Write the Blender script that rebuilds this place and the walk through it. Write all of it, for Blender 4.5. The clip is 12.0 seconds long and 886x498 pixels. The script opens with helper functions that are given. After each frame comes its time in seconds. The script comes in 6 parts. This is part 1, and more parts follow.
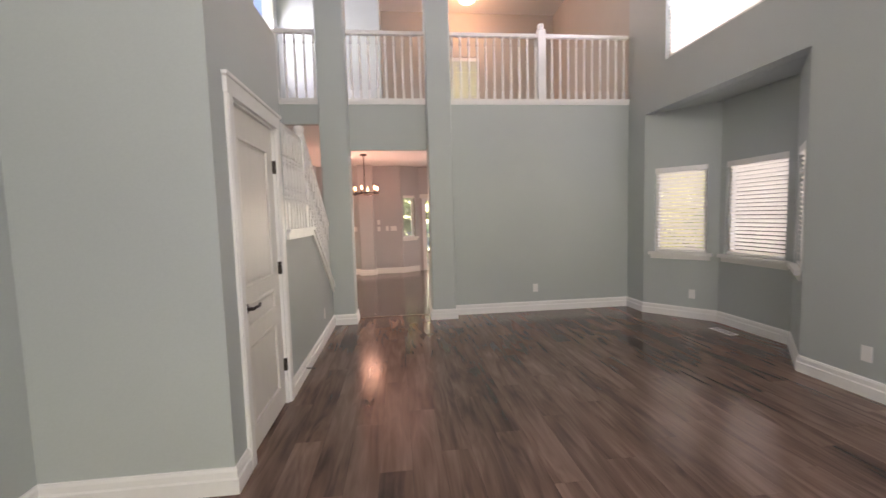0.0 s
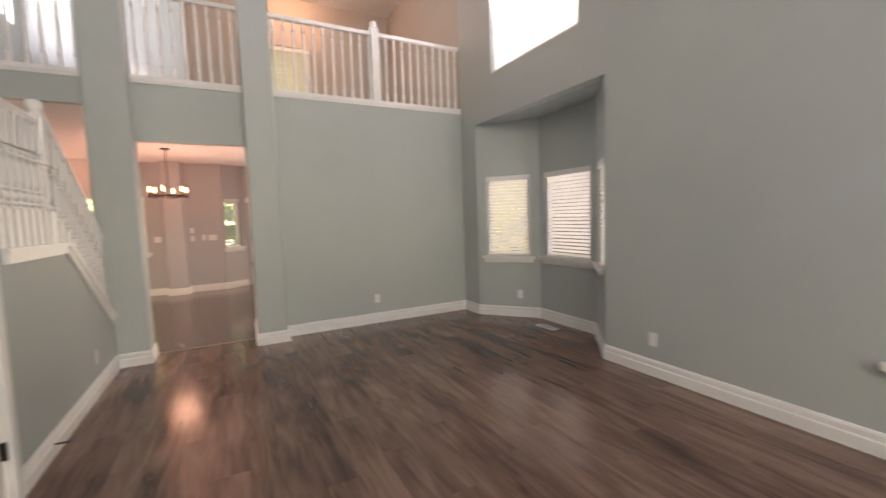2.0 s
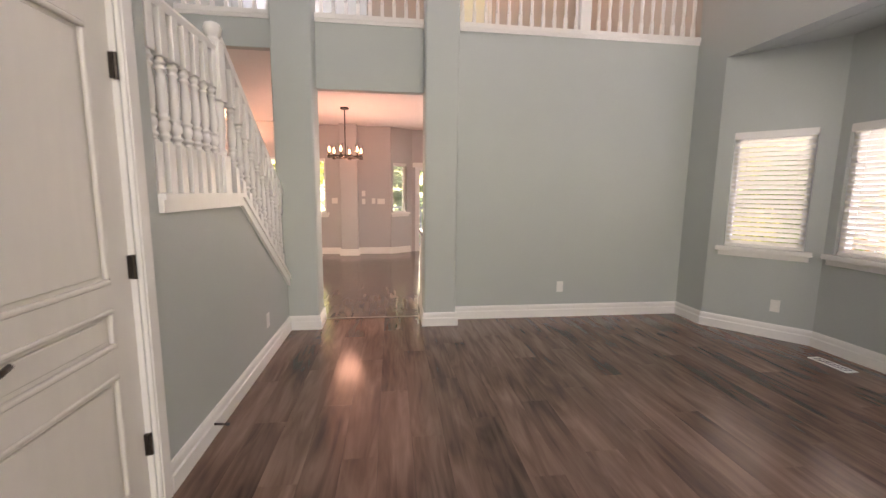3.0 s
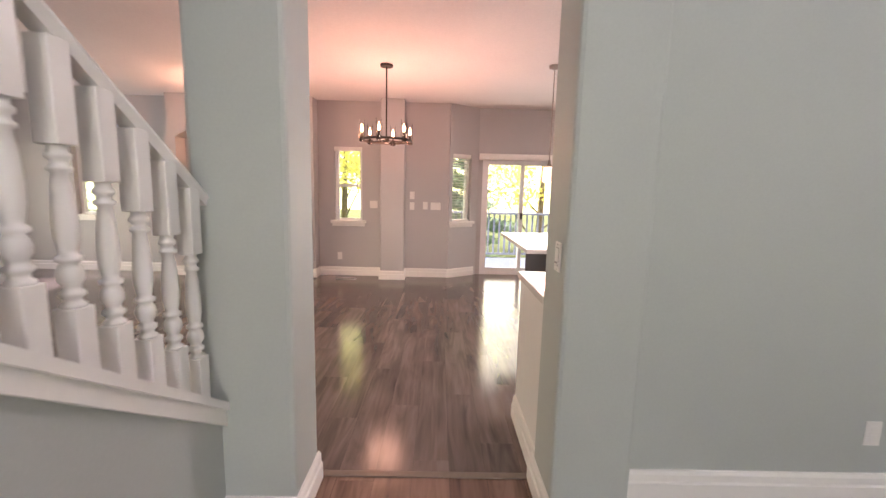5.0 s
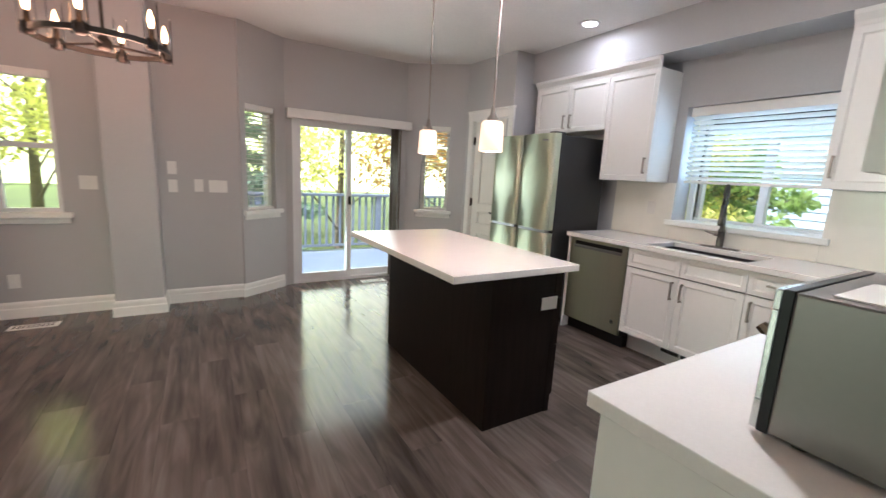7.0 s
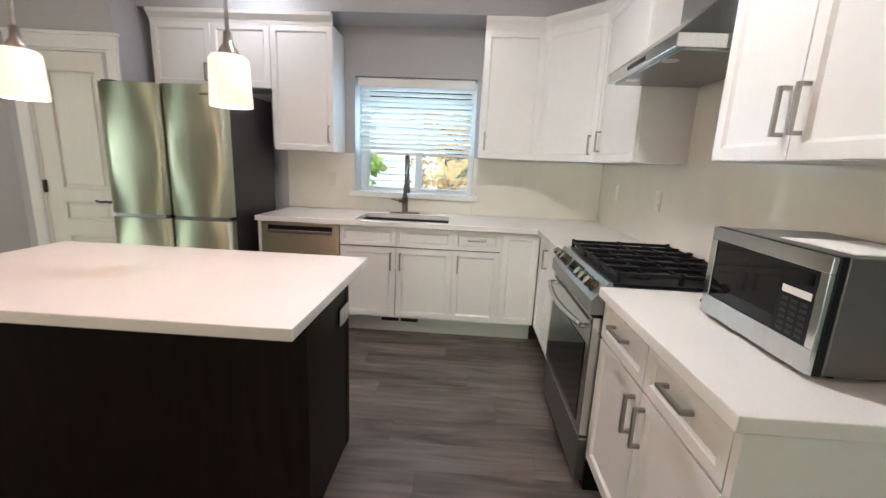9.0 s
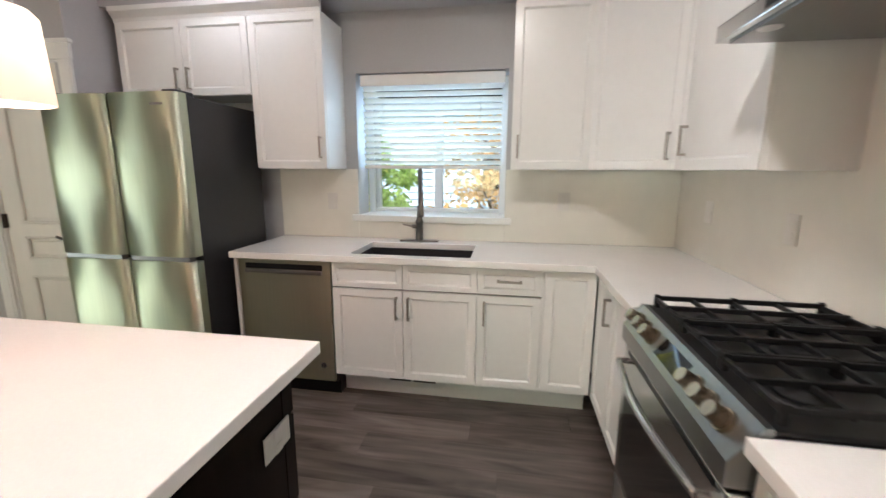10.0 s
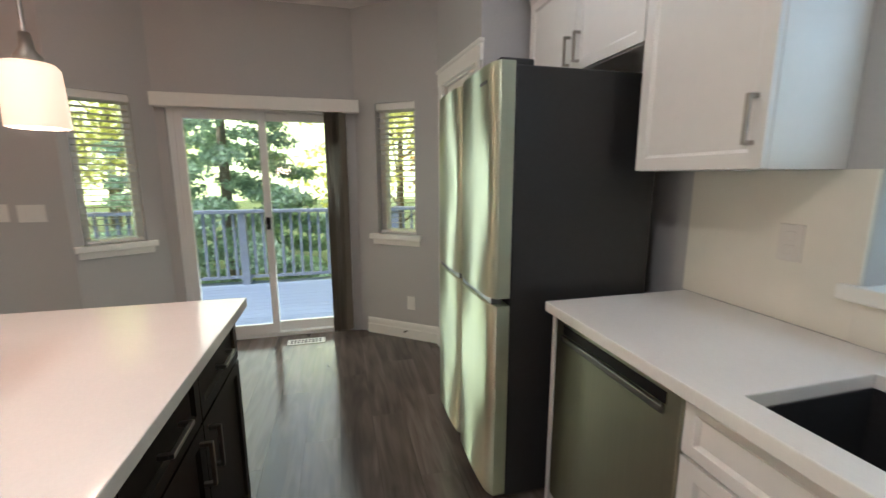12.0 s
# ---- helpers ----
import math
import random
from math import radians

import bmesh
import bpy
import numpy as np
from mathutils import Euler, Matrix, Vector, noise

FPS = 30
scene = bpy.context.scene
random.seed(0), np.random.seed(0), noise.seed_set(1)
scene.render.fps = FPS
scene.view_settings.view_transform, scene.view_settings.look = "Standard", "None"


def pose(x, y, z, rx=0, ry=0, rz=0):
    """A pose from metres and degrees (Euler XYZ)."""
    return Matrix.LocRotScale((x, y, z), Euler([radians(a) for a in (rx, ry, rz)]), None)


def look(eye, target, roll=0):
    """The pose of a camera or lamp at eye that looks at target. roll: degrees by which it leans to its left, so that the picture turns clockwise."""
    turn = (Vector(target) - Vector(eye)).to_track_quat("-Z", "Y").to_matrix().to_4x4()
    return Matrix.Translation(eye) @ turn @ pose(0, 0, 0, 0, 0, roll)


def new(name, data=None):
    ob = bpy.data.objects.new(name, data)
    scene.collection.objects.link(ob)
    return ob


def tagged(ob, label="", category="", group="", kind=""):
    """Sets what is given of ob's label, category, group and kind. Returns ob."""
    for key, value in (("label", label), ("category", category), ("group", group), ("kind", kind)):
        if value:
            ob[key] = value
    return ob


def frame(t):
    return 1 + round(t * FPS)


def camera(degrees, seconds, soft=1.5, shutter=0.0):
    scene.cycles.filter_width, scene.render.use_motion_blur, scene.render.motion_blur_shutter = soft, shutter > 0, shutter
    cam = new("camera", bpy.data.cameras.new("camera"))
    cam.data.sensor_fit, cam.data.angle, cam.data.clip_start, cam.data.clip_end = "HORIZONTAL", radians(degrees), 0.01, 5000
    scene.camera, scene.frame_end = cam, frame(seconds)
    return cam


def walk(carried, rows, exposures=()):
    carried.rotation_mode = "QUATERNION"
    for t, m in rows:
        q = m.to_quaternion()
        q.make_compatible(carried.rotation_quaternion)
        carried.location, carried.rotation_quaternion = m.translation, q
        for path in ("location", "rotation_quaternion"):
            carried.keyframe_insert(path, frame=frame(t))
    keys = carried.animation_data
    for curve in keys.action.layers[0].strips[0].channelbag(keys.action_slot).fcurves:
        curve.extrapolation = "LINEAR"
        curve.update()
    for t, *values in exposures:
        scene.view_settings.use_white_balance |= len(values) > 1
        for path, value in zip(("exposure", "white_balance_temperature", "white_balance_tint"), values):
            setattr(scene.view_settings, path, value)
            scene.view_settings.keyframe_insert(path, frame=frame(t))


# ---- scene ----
cam = camera(94.7, 12.0, soft=1.45, shutter=0.25)
PATH = [
    (0, (0.129, 1.24, 1.371), (0.346, 3.222, 1.214), -1.6),
    (0.5, (0.189, 1.247, 1.358), (0.141, 3.241, 1.207), 0.1),
    (1, (0.322, 1.287, 1.413), (0.999, 3.163, 1.264), 1.7),
    (1.5, (0.39, 1.283, 1.381), (1.744, 2.745, 1.216), 1.4),
    (2, (0.323, 1.57, 1.402), (1.249, 3.336, 1.243), -1.9),
    (2.5, (0.185, 2.124, 1.345), (0.548, 4.081, 1.143), -1.2),
    (3, (0.236, 2.676, 1.326), (0.488, 4.641, 1.051), 0.7),
    (3.2, (0.22, 2.949, 1.339), (0.47, 4.912, 1.05), 0.8),
    (4.8, (0.09, 4.923, 1.356), (0.121, 6.904, 1.086), 0.8),
    (5, (0.087, 5.133, 1.356), (0.11, 7.113, 1.075), 1.4),
    (5.5, (0.013, 5.692, 1.33), (0.165, 7.664, 1.033), 2.0),
    (6, (0.024, 6.19, 1.329), (0.288, 8.144, 0.994), 3.0),
    (6.5, (-0.082, 6.611, 1.327), (0.54, 8.481, 0.986), 3.8),
    (6.7, (-0.112, 6.759, 1.339), (0.672, 8.566, 0.992), 3.5),
    (8.3, (-0.241, 7.851, 1.337), (1.587, 8.553, 0.932), 2.3),
    (8.5, (-0.249, 7.96, 1.335), (1.645, 8.451, 0.919), 2.6),
    (9, (-0.139, 8.028, 1.33), (1.815, 8.124, 0.914), 2.5),
    (9.5, (0.206, 7.963, 1.339), (2.167, 7.982, 0.943), 1.6),
    (10, (0.625, 7.943, 1.369), (2.563, 8.257, 0.988), 0.3),
    (10.5, (0.994, 7.914, 1.366), (2.79, 8.721, 1.014), -0.2),
    (11, (1.342, 7.969, 1.379), (2.85, 9.238, 1.037), 0.0),
    (11.5, (1.714, 8.045, 1.351), (2.788, 9.696, 1.003), 0.4),
    (12, (1.986, 8.223, 1.353), (2.474, 10.131, 1.005), -0.1),
]
walk(cam, [(t, look(eye, target, roll)) for t, eye, target, roll in PATH], [(0.0, 1.14, 6400, 36), (1.5, 1.16, 6650, 34), (2.5, 1.22, 6650, 37), (3.0, 1.38, 6650, 38), (5.0, 1.4, 6250, 38), (5.5, 1.42, 6100, 37), (6.0, 1.36, 5900, 33), (6.5, 1.12, 5450, 21), (8.5, 0.86, 5350, 14), (9.5, 1.0, 5650, 16), (10.5, 0.62, 5600, 16), (11.0, 0.5, 5550, 9), (11.5, 0.52, 5650, 8), (12.0, 0.6, 5600, 12)])

# ---- world and large lights ----
world = bpy.data.worlds.new("sky")
scene.world = world
world.use_nodes = True
sky = world.node_tree.nodes.new("ShaderNodeTexSky")
sky.sky_type = "NISHITA"
sky.sun_disc = False
sky.sun_elevation, sky.sun_rotation = radians(47), radians(255)
world.node_tree.links.new(sky.outputs[0], world.node_tree.nodes["Background"].inputs[0])
world.node_tree.nodes["Background"].inputs[1].default_value = 0.15


def lamp(name, kind, m, power, color=(1, 1, 1), **more):
    data = bpy.data.lights.new(name, kind)
    data.energy, data.color = power, color
    if "size" in more:
        data.shape, data.size, data.size_y = "RECTANGLE", more["size"][0], more["size"][1]
    if "radius" in more:
        data.shadow_soft_size = more["radius"]
    if "cone" in more:
        data.spot_size, data.spot_blend = radians(more["cone"]), 1.0
    if "angle" in more:
        data.angle = more["angle"]
    ob = new(name, data)
    ob.matrix_world = m
    return ob


lamp("sun", "SUN", look((0, 0, 20), (8, 2.5, 11)), 5.0, (1.0, 0.95, 0.86), angle=radians(0.6))

# ---- materials ----


def material(name, base, rough=0.5, metal=0.0, grain=0.0, scale=40.0, stain=0.0, stain_scale=1.5, bump=0.0, bump_scale=200.0, stretch=(1, 1, 1), coat=0.0, random_amount=0.0, emission=None, strength=0.0, rough_var=0.0, gloss=0.5):
    """A surface with grain and stains at two scales, fine relief and, where wanted, a different tone for each piece."""
    mat = bpy.data.materials.new(name)
    mat.use_nodes = True
    n, l = mat.node_tree.nodes, mat.node_tree.links
    bsdf = n["Principled BSDF"]
    bsdf.inputs["Roughness"].default_value = rough
    bsdf.inputs["Metallic"].default_value = metal
    bsdf.inputs["Coat Weight"].default_value = coat
    bsdf.inputs["Specular IOR Level"].default_value = gloss
    bsdf.inputs["Coat Roughness"].default_value = 0.15
    coord = n.new("ShaderNodeTexCoord")
    place = n.new("ShaderNodeMapping")
    place.inputs["Scale"].default_value = stretch
    l.new(coord.outputs["Object"], place.inputs["Vector"])
    value = None

    def layer(size, amount, detail):
        nonlocal value
        tex = n.new("ShaderNodeTexNoise")
        tex.inputs["Scale"].default_value, tex.inputs["Detail"].default_value = size, detail
        l.new(place.outputs[0], tex.inputs["Vector"])
        span = n.new("ShaderNodeMapRange")
        span.inputs["From Min"].default_value, span.inputs["From Max"].default_value = 0.3, 0.7
        span.inputs["To Min"].default_value, span.inputs["To Max"].default_value = 1 - amount, 1 + amount
        l.new(tex.outputs["Fac"], span.inputs["Value"])
        if value is None:
            value = span.outputs[0]
        else:
            both = n.new("ShaderNodeMath")
            both.operation = "MULTIPLY"
            l.new(value, both.inputs[0])
            l.new(span.outputs[0], both.inputs[1])
            value = both.outputs[0]

    if grain:
        layer(scale, grain, 4)
    if stain:
        layer(stain_scale, stain, 3)
    if random_amount:
        info = n.new("ShaderNodeObjectInfo")
        island = n.new("ShaderNodeNewGeometry")
        add = n.new("ShaderNodeMath")
        l.new(info.outputs["Random"], add.inputs[0])
        l.new(island.outputs["Random Per Island"], add.inputs[1])
        wrap = n.new("ShaderNodeMath")
        wrap.operation = "FRACT"
        l.new(add.outputs[0], wrap.inputs[0])
        span = n.new("ShaderNodeMapRange")
        span.inputs["To Min"].default_value, span.inputs["To Max"].default_value = 1 - random_amount, 1 + random_amount
        l.new(wrap.outputs[0], span.inputs["Value"])
        if value is None:
            value = span.outputs[0]
        else:
            both = n.new("ShaderNodeMath")
            both.operation = "MULTIPLY"
            l.new(value, both.inputs[0])
            l.new(span.outputs[0], both.inputs[1])
            value = both.outputs[0]
    if value is not None:
        tone = n.new("ShaderNodeVectorMath")
        tone.operation = "SCALE"
        tone.inputs[0].default_value = base
        l.new(value, tone.inputs["Scale"])
        l.new(tone.outputs[0], bsdf.inputs["Base Color"])
    else:
        bsdf.inputs["Base Color"].default_value = (*base, 1)
    if rough_var:
        tex = n.new("ShaderNodeTexNoise")
        tex.inputs["Scale"].default_value = 6.0
        tex.inputs["Detail"].default_value = 5
        l.new(place.outputs[0], tex.inputs["Vector"])
        span = n.new("ShaderNodeMapRange")
        span.inputs["To Min"].default_value, span.inputs["To Max"].default_value = rough - rough_var, rough + rough_var
        l.new(tex.outputs["Fac"], span.inputs["Value"])
        l.new(span.outputs[0], bsdf.inputs["Roughness"])
    if bump:
        tex = n.new("ShaderNodeTexNoise")
        tex.inputs["Scale"].default_value, tex.inputs["Detail"].default_value = bump_scale, 3
        l.new(place.outputs[0], tex.inputs["Vector"])
        relief = n.new("ShaderNodeBump")
        relief.inputs["Strength"].default_value, relief.inputs["Distance"].default_value = bump, 0.002
        l.new(tex.outputs["Fac"], relief.inputs["Height"])
        l.new(relief.outputs[0], bsdf.inputs["Normal"])
    if emission:
        bsdf.inputs["Emission Color"].default_value = (*emission, 1)
        bsdf.inputs["Emission Strength"].default_value = strength
    return mat


def glass(name, tint=(1, 1, 1), rough=0.0, gloss=0.12):
    """A thin pane: clear, with a faint mirror on it."""
    mat = bpy.data.materials.new(name)
    mat.use_nodes = True
    n, l = mat.node_tree.nodes, mat.node_tree.links
    clear, mirror, mix = n.new("ShaderNodeBsdfTransparent"), n.new("ShaderNodeBsdfGlossy"), n.new("ShaderNodeMixShader")
    clear.inputs[0].default_value = (*tint, 1)
    mirror.inputs["Roughness"].default_value = rough
    fresnel = n.new("ShaderNodeFresnel")
    fresnel.inputs[0].default_value = 1.0 + gloss * 4
    l.new(fresnel.outputs[0], mix.inputs[0])
    l.new(clear.outputs[0], mix.inputs[1])
    l.new(mirror.outputs[0], mix.inputs[2])
    l.new(mix.outputs[0], n["Material Output"].inputs[0])
    return mat


def glowing(name, color, strength):
    mat = bpy.data.materials.new(name)
    mat.use_nodes = True
    n = mat.node_tree.nodes
    bsdf = n["Principled BSDF"]
    bsdf.inputs["Base Color"].default_value = (0.8, 0.8, 0.78, 1)
    bsdf.inputs["Emission Color"].default_value = (*color, 1)
    bsdf.inputs["Emission Strength"].default_value = strength
    return mat


PAINT = material("wall_paint", (0.441, 0.479, 0.463), 0.5, grain=0.02, scale=90, stain=0.03, stain_scale=0.9, bump=0.25, bump_scale=260)
FAMILY_PAINT = material("family_room_paint", (0.452, 0.446, 0.450), 0.5, grain=0.02, scale=90, stain=0.03, stain_scale=0.9, bump=0.25, bump_scale=260)
CEILING = material("ceiling_paint", (0.78, 0.77, 0.75), 0.8, grain=0.03, scale=60, stain=0.02, bump=0.5, bump_scale=120)
TRIM = material("white_trim_paint", (0.80, 0.79, 0.76), 0.32, grain=0.015, scale=30, stain=0.02, bump=0.08, bump_scale=150)
DOOR = material("door_paint", (0.74, 0.71, 0.65), 0.38, grain=0.02, scale=25, stain=0.03, bump=0.12, bump_scale=120, stretch=(1, 1, 0.2))
VINYL = material("white_vinyl", (0.82, 0.83, 0.84), 0.35, stain=0.02)
PANE = glass("window_glass")


def laminate(name, dark, mid, light):
    """Dark wood-look planks: each with its own tone and its own stretch of flame grain, soft dark patches and fine streaks."""
    mat = bpy.data.materials.new(name)
    mat.use_nodes = True
    n, l = mat.node_tree.nodes, mat.node_tree.links
    bsdf = n["Principled BSDF"]
    coord, info, island = n.new("ShaderNodeTexCoord"), n.new("ShaderNodeObjectInfo"), n.new("ShaderNodeNewGeometry")
    add, wrap, shift, moved = n.new("ShaderNodeMath"), n.new("ShaderNodeMath"), n.new("ShaderNodeVectorMath"), n.new("ShaderNodeVectorMath")
    wrap.operation = "FRACT"
    l.new(info.outputs["Random"], add.inputs[0])
    l.new(island.outputs["Random Per Island"], add.inputs[1])
    l.new(add.outputs[0], wrap.inputs[0])
    shift.operation, moved.operation = "SCALE", "ADD"
    shift.inputs[0].default_value = (37.0, 53.0, 11.0)
    l.new(wrap.outputs[0], shift.inputs["Scale"])
    l.new(coord.outputs["Object"], moved.inputs[0])
    l.new(shift.outputs[0], moved.inputs[1])

    def grain(stretch, scale, detail, bend):
        place, tex = n.new("ShaderNodeMapping"), n.new("ShaderNodeTexNoise")
        place.inputs["Scale"].default_value = stretch
        tex.inputs["Scale"].default_value, tex.inputs["Detail"].default_value, tex.inputs["Distortion"].default_value = scale, detail, bend
        l.new(moved.outputs[0], place.inputs["Vector"])
        l.new(place.outputs[0], tex.inputs["Vector"])
        return tex.outputs["Fac"]

    def weigh(value, factor, offset):
        m = n.new("ShaderNodeMath")
        m.operation = "MULTIPLY_ADD"
        l.new(value, m.inputs[0])
        m.inputs[1].default_value = factor
        if isinstance(offset, float):
            m.inputs[2].default_value = offset
        else:
            l.new(offset, m.inputs[2])
        return m.outputs[0]

    flame = grain((1.0, 0.13, 1.0), 11.0, 5, 1.4)
    streak = grain((1.0, 0.04, 1.0), 42.0, 2, 0.0)
    patch = grain((1.0, 0.35, 1.0), 3.2, 2, 0.6)
    total = weigh(flame, 0.95, weigh(streak, 0.30, weigh(patch, 0.75, weigh(wrap.outputs[0], 0.17, -0.585))))
    ramp = n.new("ShaderNodeValToRGB")
    e = ramp.color_ramp.elements
    e[0].position, e[0].color = 0.18, (*dark, 1)
    e[1].position, e[1].color = 0.86, (*light, 1)
    middle = ramp.color_ramp.elements.new(0.50)
    middle.color = (*mid, 1)
    l.new(total, ramp.inputs[0])
    l.new(ramp.outputs[0], bsdf.inputs["Base Color"])
    bsdf.inputs["Roughness"].default_value = 0.16
    bsdf.inputs["Specular IOR Level"].default_value = 0.5
    return mat


WOODFLOOR = laminate("brown_laminate", (0.058, 0.034, 0.025), (0.156, 0.093, 0.067), (0.280, 0.177, 0.129))
GREYFLOOR = laminate("grey_brown_laminate", (0.046, 0.037, 0.032), (0.114, 0.092, 0.081), (0.196, 0.162, 0.143))
JOINT = material("floor_joint", (0.018, 0.014, 0.012), 0.8, grain=0.2)
STRIP = material("transition_strip", (0.16, 0.13, 0.11), 0.35, metal=0.3, grain=0.1)
LACQUER = material("cabinet_lacquer", (0.80, 0.79, 0.77), 0.30, grain=0.01, scale=30, stain=0.02, coat=0.15)
QUARTZ = material("white_quartz", (0.80, 0.78, 0.76), 0.09, grain=0.02, scale=150, stain=0.025, stain_scale=3, coat=0.2)
SPLASH = material("backsplash_slab", (0.76, 0.73, 0.66), 0.14, grain=0.02, scale=9, stain=0.05, stain_scale=1.6, coat=0.25)
ESPRESSO = material("espresso_wood", (0.012, 0.0078, 0.0062), 0.42, gloss=0.12, grain=0.25, scale=30, stain=0.15, stretch=(1, 1, 0.1), bump=0.1, bump_scale=60)
STEEL = material("brushed_steel", (0.56, 0.57, 0.56), 0.17, metal=1.0, grain=0.04, scale=120, stretch=(1, 1, 0.02), rough_var=0.05)
STEEL_DARK = material("dark_steel", (0.29, 0.29, 0.285), 0.30, metal=1.0, grain=0.05, scale=120, stretch=(1, 1, 0.02))
STEEL_FLAT = material("steel_side", (0.20, 0.19, 0.178), 0.36, metal=0.7, grain=0.015, scale=60)
NICKEL = material("satin_nickel", (0.36, 0.33, 0.30), 0.36, metal=1.0, grain=0.04)
BRONZE = material("dark_bronze", (0.045, 0.036, 0.030), 0.42, metal=0.7, grain=0.15)
BLACK = material("black_enamel", (0.006, 0.006, 0.007), 0.3, gloss=0.3, grain=0.1)
IRON = material("cast_iron", (0.010, 0.010, 0.011), 0.55, gloss=0.25, grain=0.2, scale=90, bump=0.3, bump_scale=300)
DARKGLASS = material("black_glass", (0.005, 0.005, 0.006), 0.05, gloss=0.35)
RUBBER = material("black_rubber", (0.02, 0.02, 0.02), 0.7, grain=0.1)
CHARCOAL = material("charcoal_panel", (0.030, 0.030, 0.032), 0.42, metal=0.2, grain=0.06, scale=80)
GRANITE = material("granite_sink", (0.022, 0.022, 0.025), 0.55, gloss=0.3, grain=0.3, scale=300)
TILE = material("slate_tile", (0.022, 0.014, 0.011), 0.36, gloss=0.2, grain=0.3, scale=12, stain=0.3, stain_scale=4, bump=0.3, bump_scale=30, random_amount=0.25)
GROUT = material("dark_grout", (0.03, 0.025, 0.022), 0.9, grain=0.1)
PLASTIC = material("white_plastic", (0.78, 0.77, 0.74), 0.35, stain=0.02)
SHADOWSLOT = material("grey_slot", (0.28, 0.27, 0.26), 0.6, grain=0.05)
# dark tone for the shade in gaps between cabinet fronts
GAP_SHADE = material("door_gap_shade", (0.10, 0.095, 0.09), 0.7, grain=0.05)
SPLASHPLATE = material("ivory_plate", (0.68, 0.65, 0.61), 0.3, stain=0.02)
SLOT = material("dark_slot", (0.03, 0.03, 0.03), 0.6)

def brushed(mat, amount):
    """Brush marks that run level, so that reflections are drawn out upright."""
    n, l = mat.node_tree.nodes, mat.node_tree.links
    way = n.new("ShaderNodeTangent")
    way.direction_type, way.axis = "RADIAL", "Z"
    bsdf = n["Principled BSDF"]
    bsdf.inputs["Anisotropic"].default_value = amount
    bsdf.inputs["Anisotropic Rotation"].default_value = 0.25
    l.new(way.outputs[0], bsdf.inputs["Tangent"])
    return mat


# yellow-green of reflected trees is put into the base colour of both steels
FRIDGE = brushed(material("tinted_fridge_steel", (0.66, 0.70, 0.55), 0.50, metal=1.0, grain=0.03, scale=120, stretch=(1, 1, 0.02)), 0.96)
DISHSTEEL = brushed(material("tinted_dishwasher_steel", (0.46, 0.47, 0.37), 0.40, metal=1.0, grain=0.03, scale=120, stretch=(1, 1, 0.02)), 0.9)

# ---- helpers for meshes ----


def box(bm, x0, x1, y0, y1, z0, z1, bevel=0.0, m=None):
    made = bmesh.ops.create_cube(bm, size=1.0)["verts"]
    bmesh.ops.scale(bm, vec=(x1 - x0, y1 - y0, z1 - z0), verts=made)
    bmesh.ops.translate(bm, vec=((x0 + x1) / 2, (y0 + y1) / 2, (z0 + z1) / 2), verts=made)
    if bevel:
        edges = list({e for v in made for e in v.link_edges})
        made = bmesh.ops.bevel(bm, geom=edges, offset=bevel, segments=2, affect="EDGES", profile=0.5)["verts"]
    if m is not None:
        bmesh.ops.transform(bm, matrix=m, verts=list({v for v in made}))
    return bm


def boxed(*size, bevel=0.0):
    return box(bmesh.new(), *size, bevel=bevel)


def rod(bm, a, b, r0, r1=None, sides=12):
    a, b = Vector(a), Vector(b)
    m = Matrix.Translation((a + b) / 2) @ (b - a).to_track_quat("Z", "Y").to_matrix().to_4x4()
    bmesh.ops.create_cone(bm, cap_ends=True, segments=sides, radius1=r0, radius2=r0 if r1 is None else r1, depth=(b - a).length, matrix=m)
    return bm


def turned(bm, rings, sides=14, m=None):
    """A turned shape round the z axis, from rows of (radius, height)."""
    loops = [[bm.verts.new((r * math.cos(2 * math.pi * k / sides), r * math.sin(2 * math.pi * k / sides), z)) for k in range(sides)] for r, z in rings]
    for low, high in zip(loops, loops[1:]):
        for k in range(sides):
            f = bm.faces.new((low[k], low[(k + 1) % sides], high[(k + 1) % sides], high[k]))
            f.smooth = True
    bm.faces.new(loops[0][::-1])
    bm.faces.new(loops[-1])
    if m is not None:
        bmesh.ops.transform(bm, matrix=m, verts=[v for loop in loops for v in loop])
    return bm


def tube(bm, points, r, sides=10):
    """One bent round bar through the points."""
    pts = [Vector(p) for p in points]
    loops = []
    for k, p in enumerate(pts):
        d = (pts[min(k + 1, len(pts) - 1)] - pts[max(k - 1, 0)]).normalized()
        q = d.to_track_quat("Z", "Y")
        loops.append([bm.verts.new(p + q @ Vector((r * math.cos(2 * math.pi * j / sides), r * math.sin(2 * math.pi * j / sides), 0))) for j in range(sides)])
    for a, b in zip(loops, loops[1:]):
        for j in range(sides):
            bm.faces.new((a[j], a[(j + 1) % sides], b[(j + 1) % sides], b[j])).smooth = True
    bm.faces.new(loops[0][::-1])
    bm.faces.new(loops[-1])
    return bm


def prism(bm, outline, axis, lo, hi):
    """A flat outline, as pairs in the two other axes, drawn out along one axis."""
    def at(p, q, v):
        return {"x": (v, p, q), "y": (p, v, q), "z": (p, q, v)}[axis]
    a = [bm.verts.new(at(p, q, lo)) for p, q in outline]
    b = [bm.verts.new(at(p, q, hi)) for p, q in outline]
    bm.faces.new(a)
    bm.faces.new(b[::-1])
    for k in range(len(a)):
        bm.faces.new((a[k], b[k], b[(k + 1) % len(a)], a[(k + 1) % len(a)]))
    bmesh.ops.recalc_face_normals(bm, faces=bm.faces)
    return bm


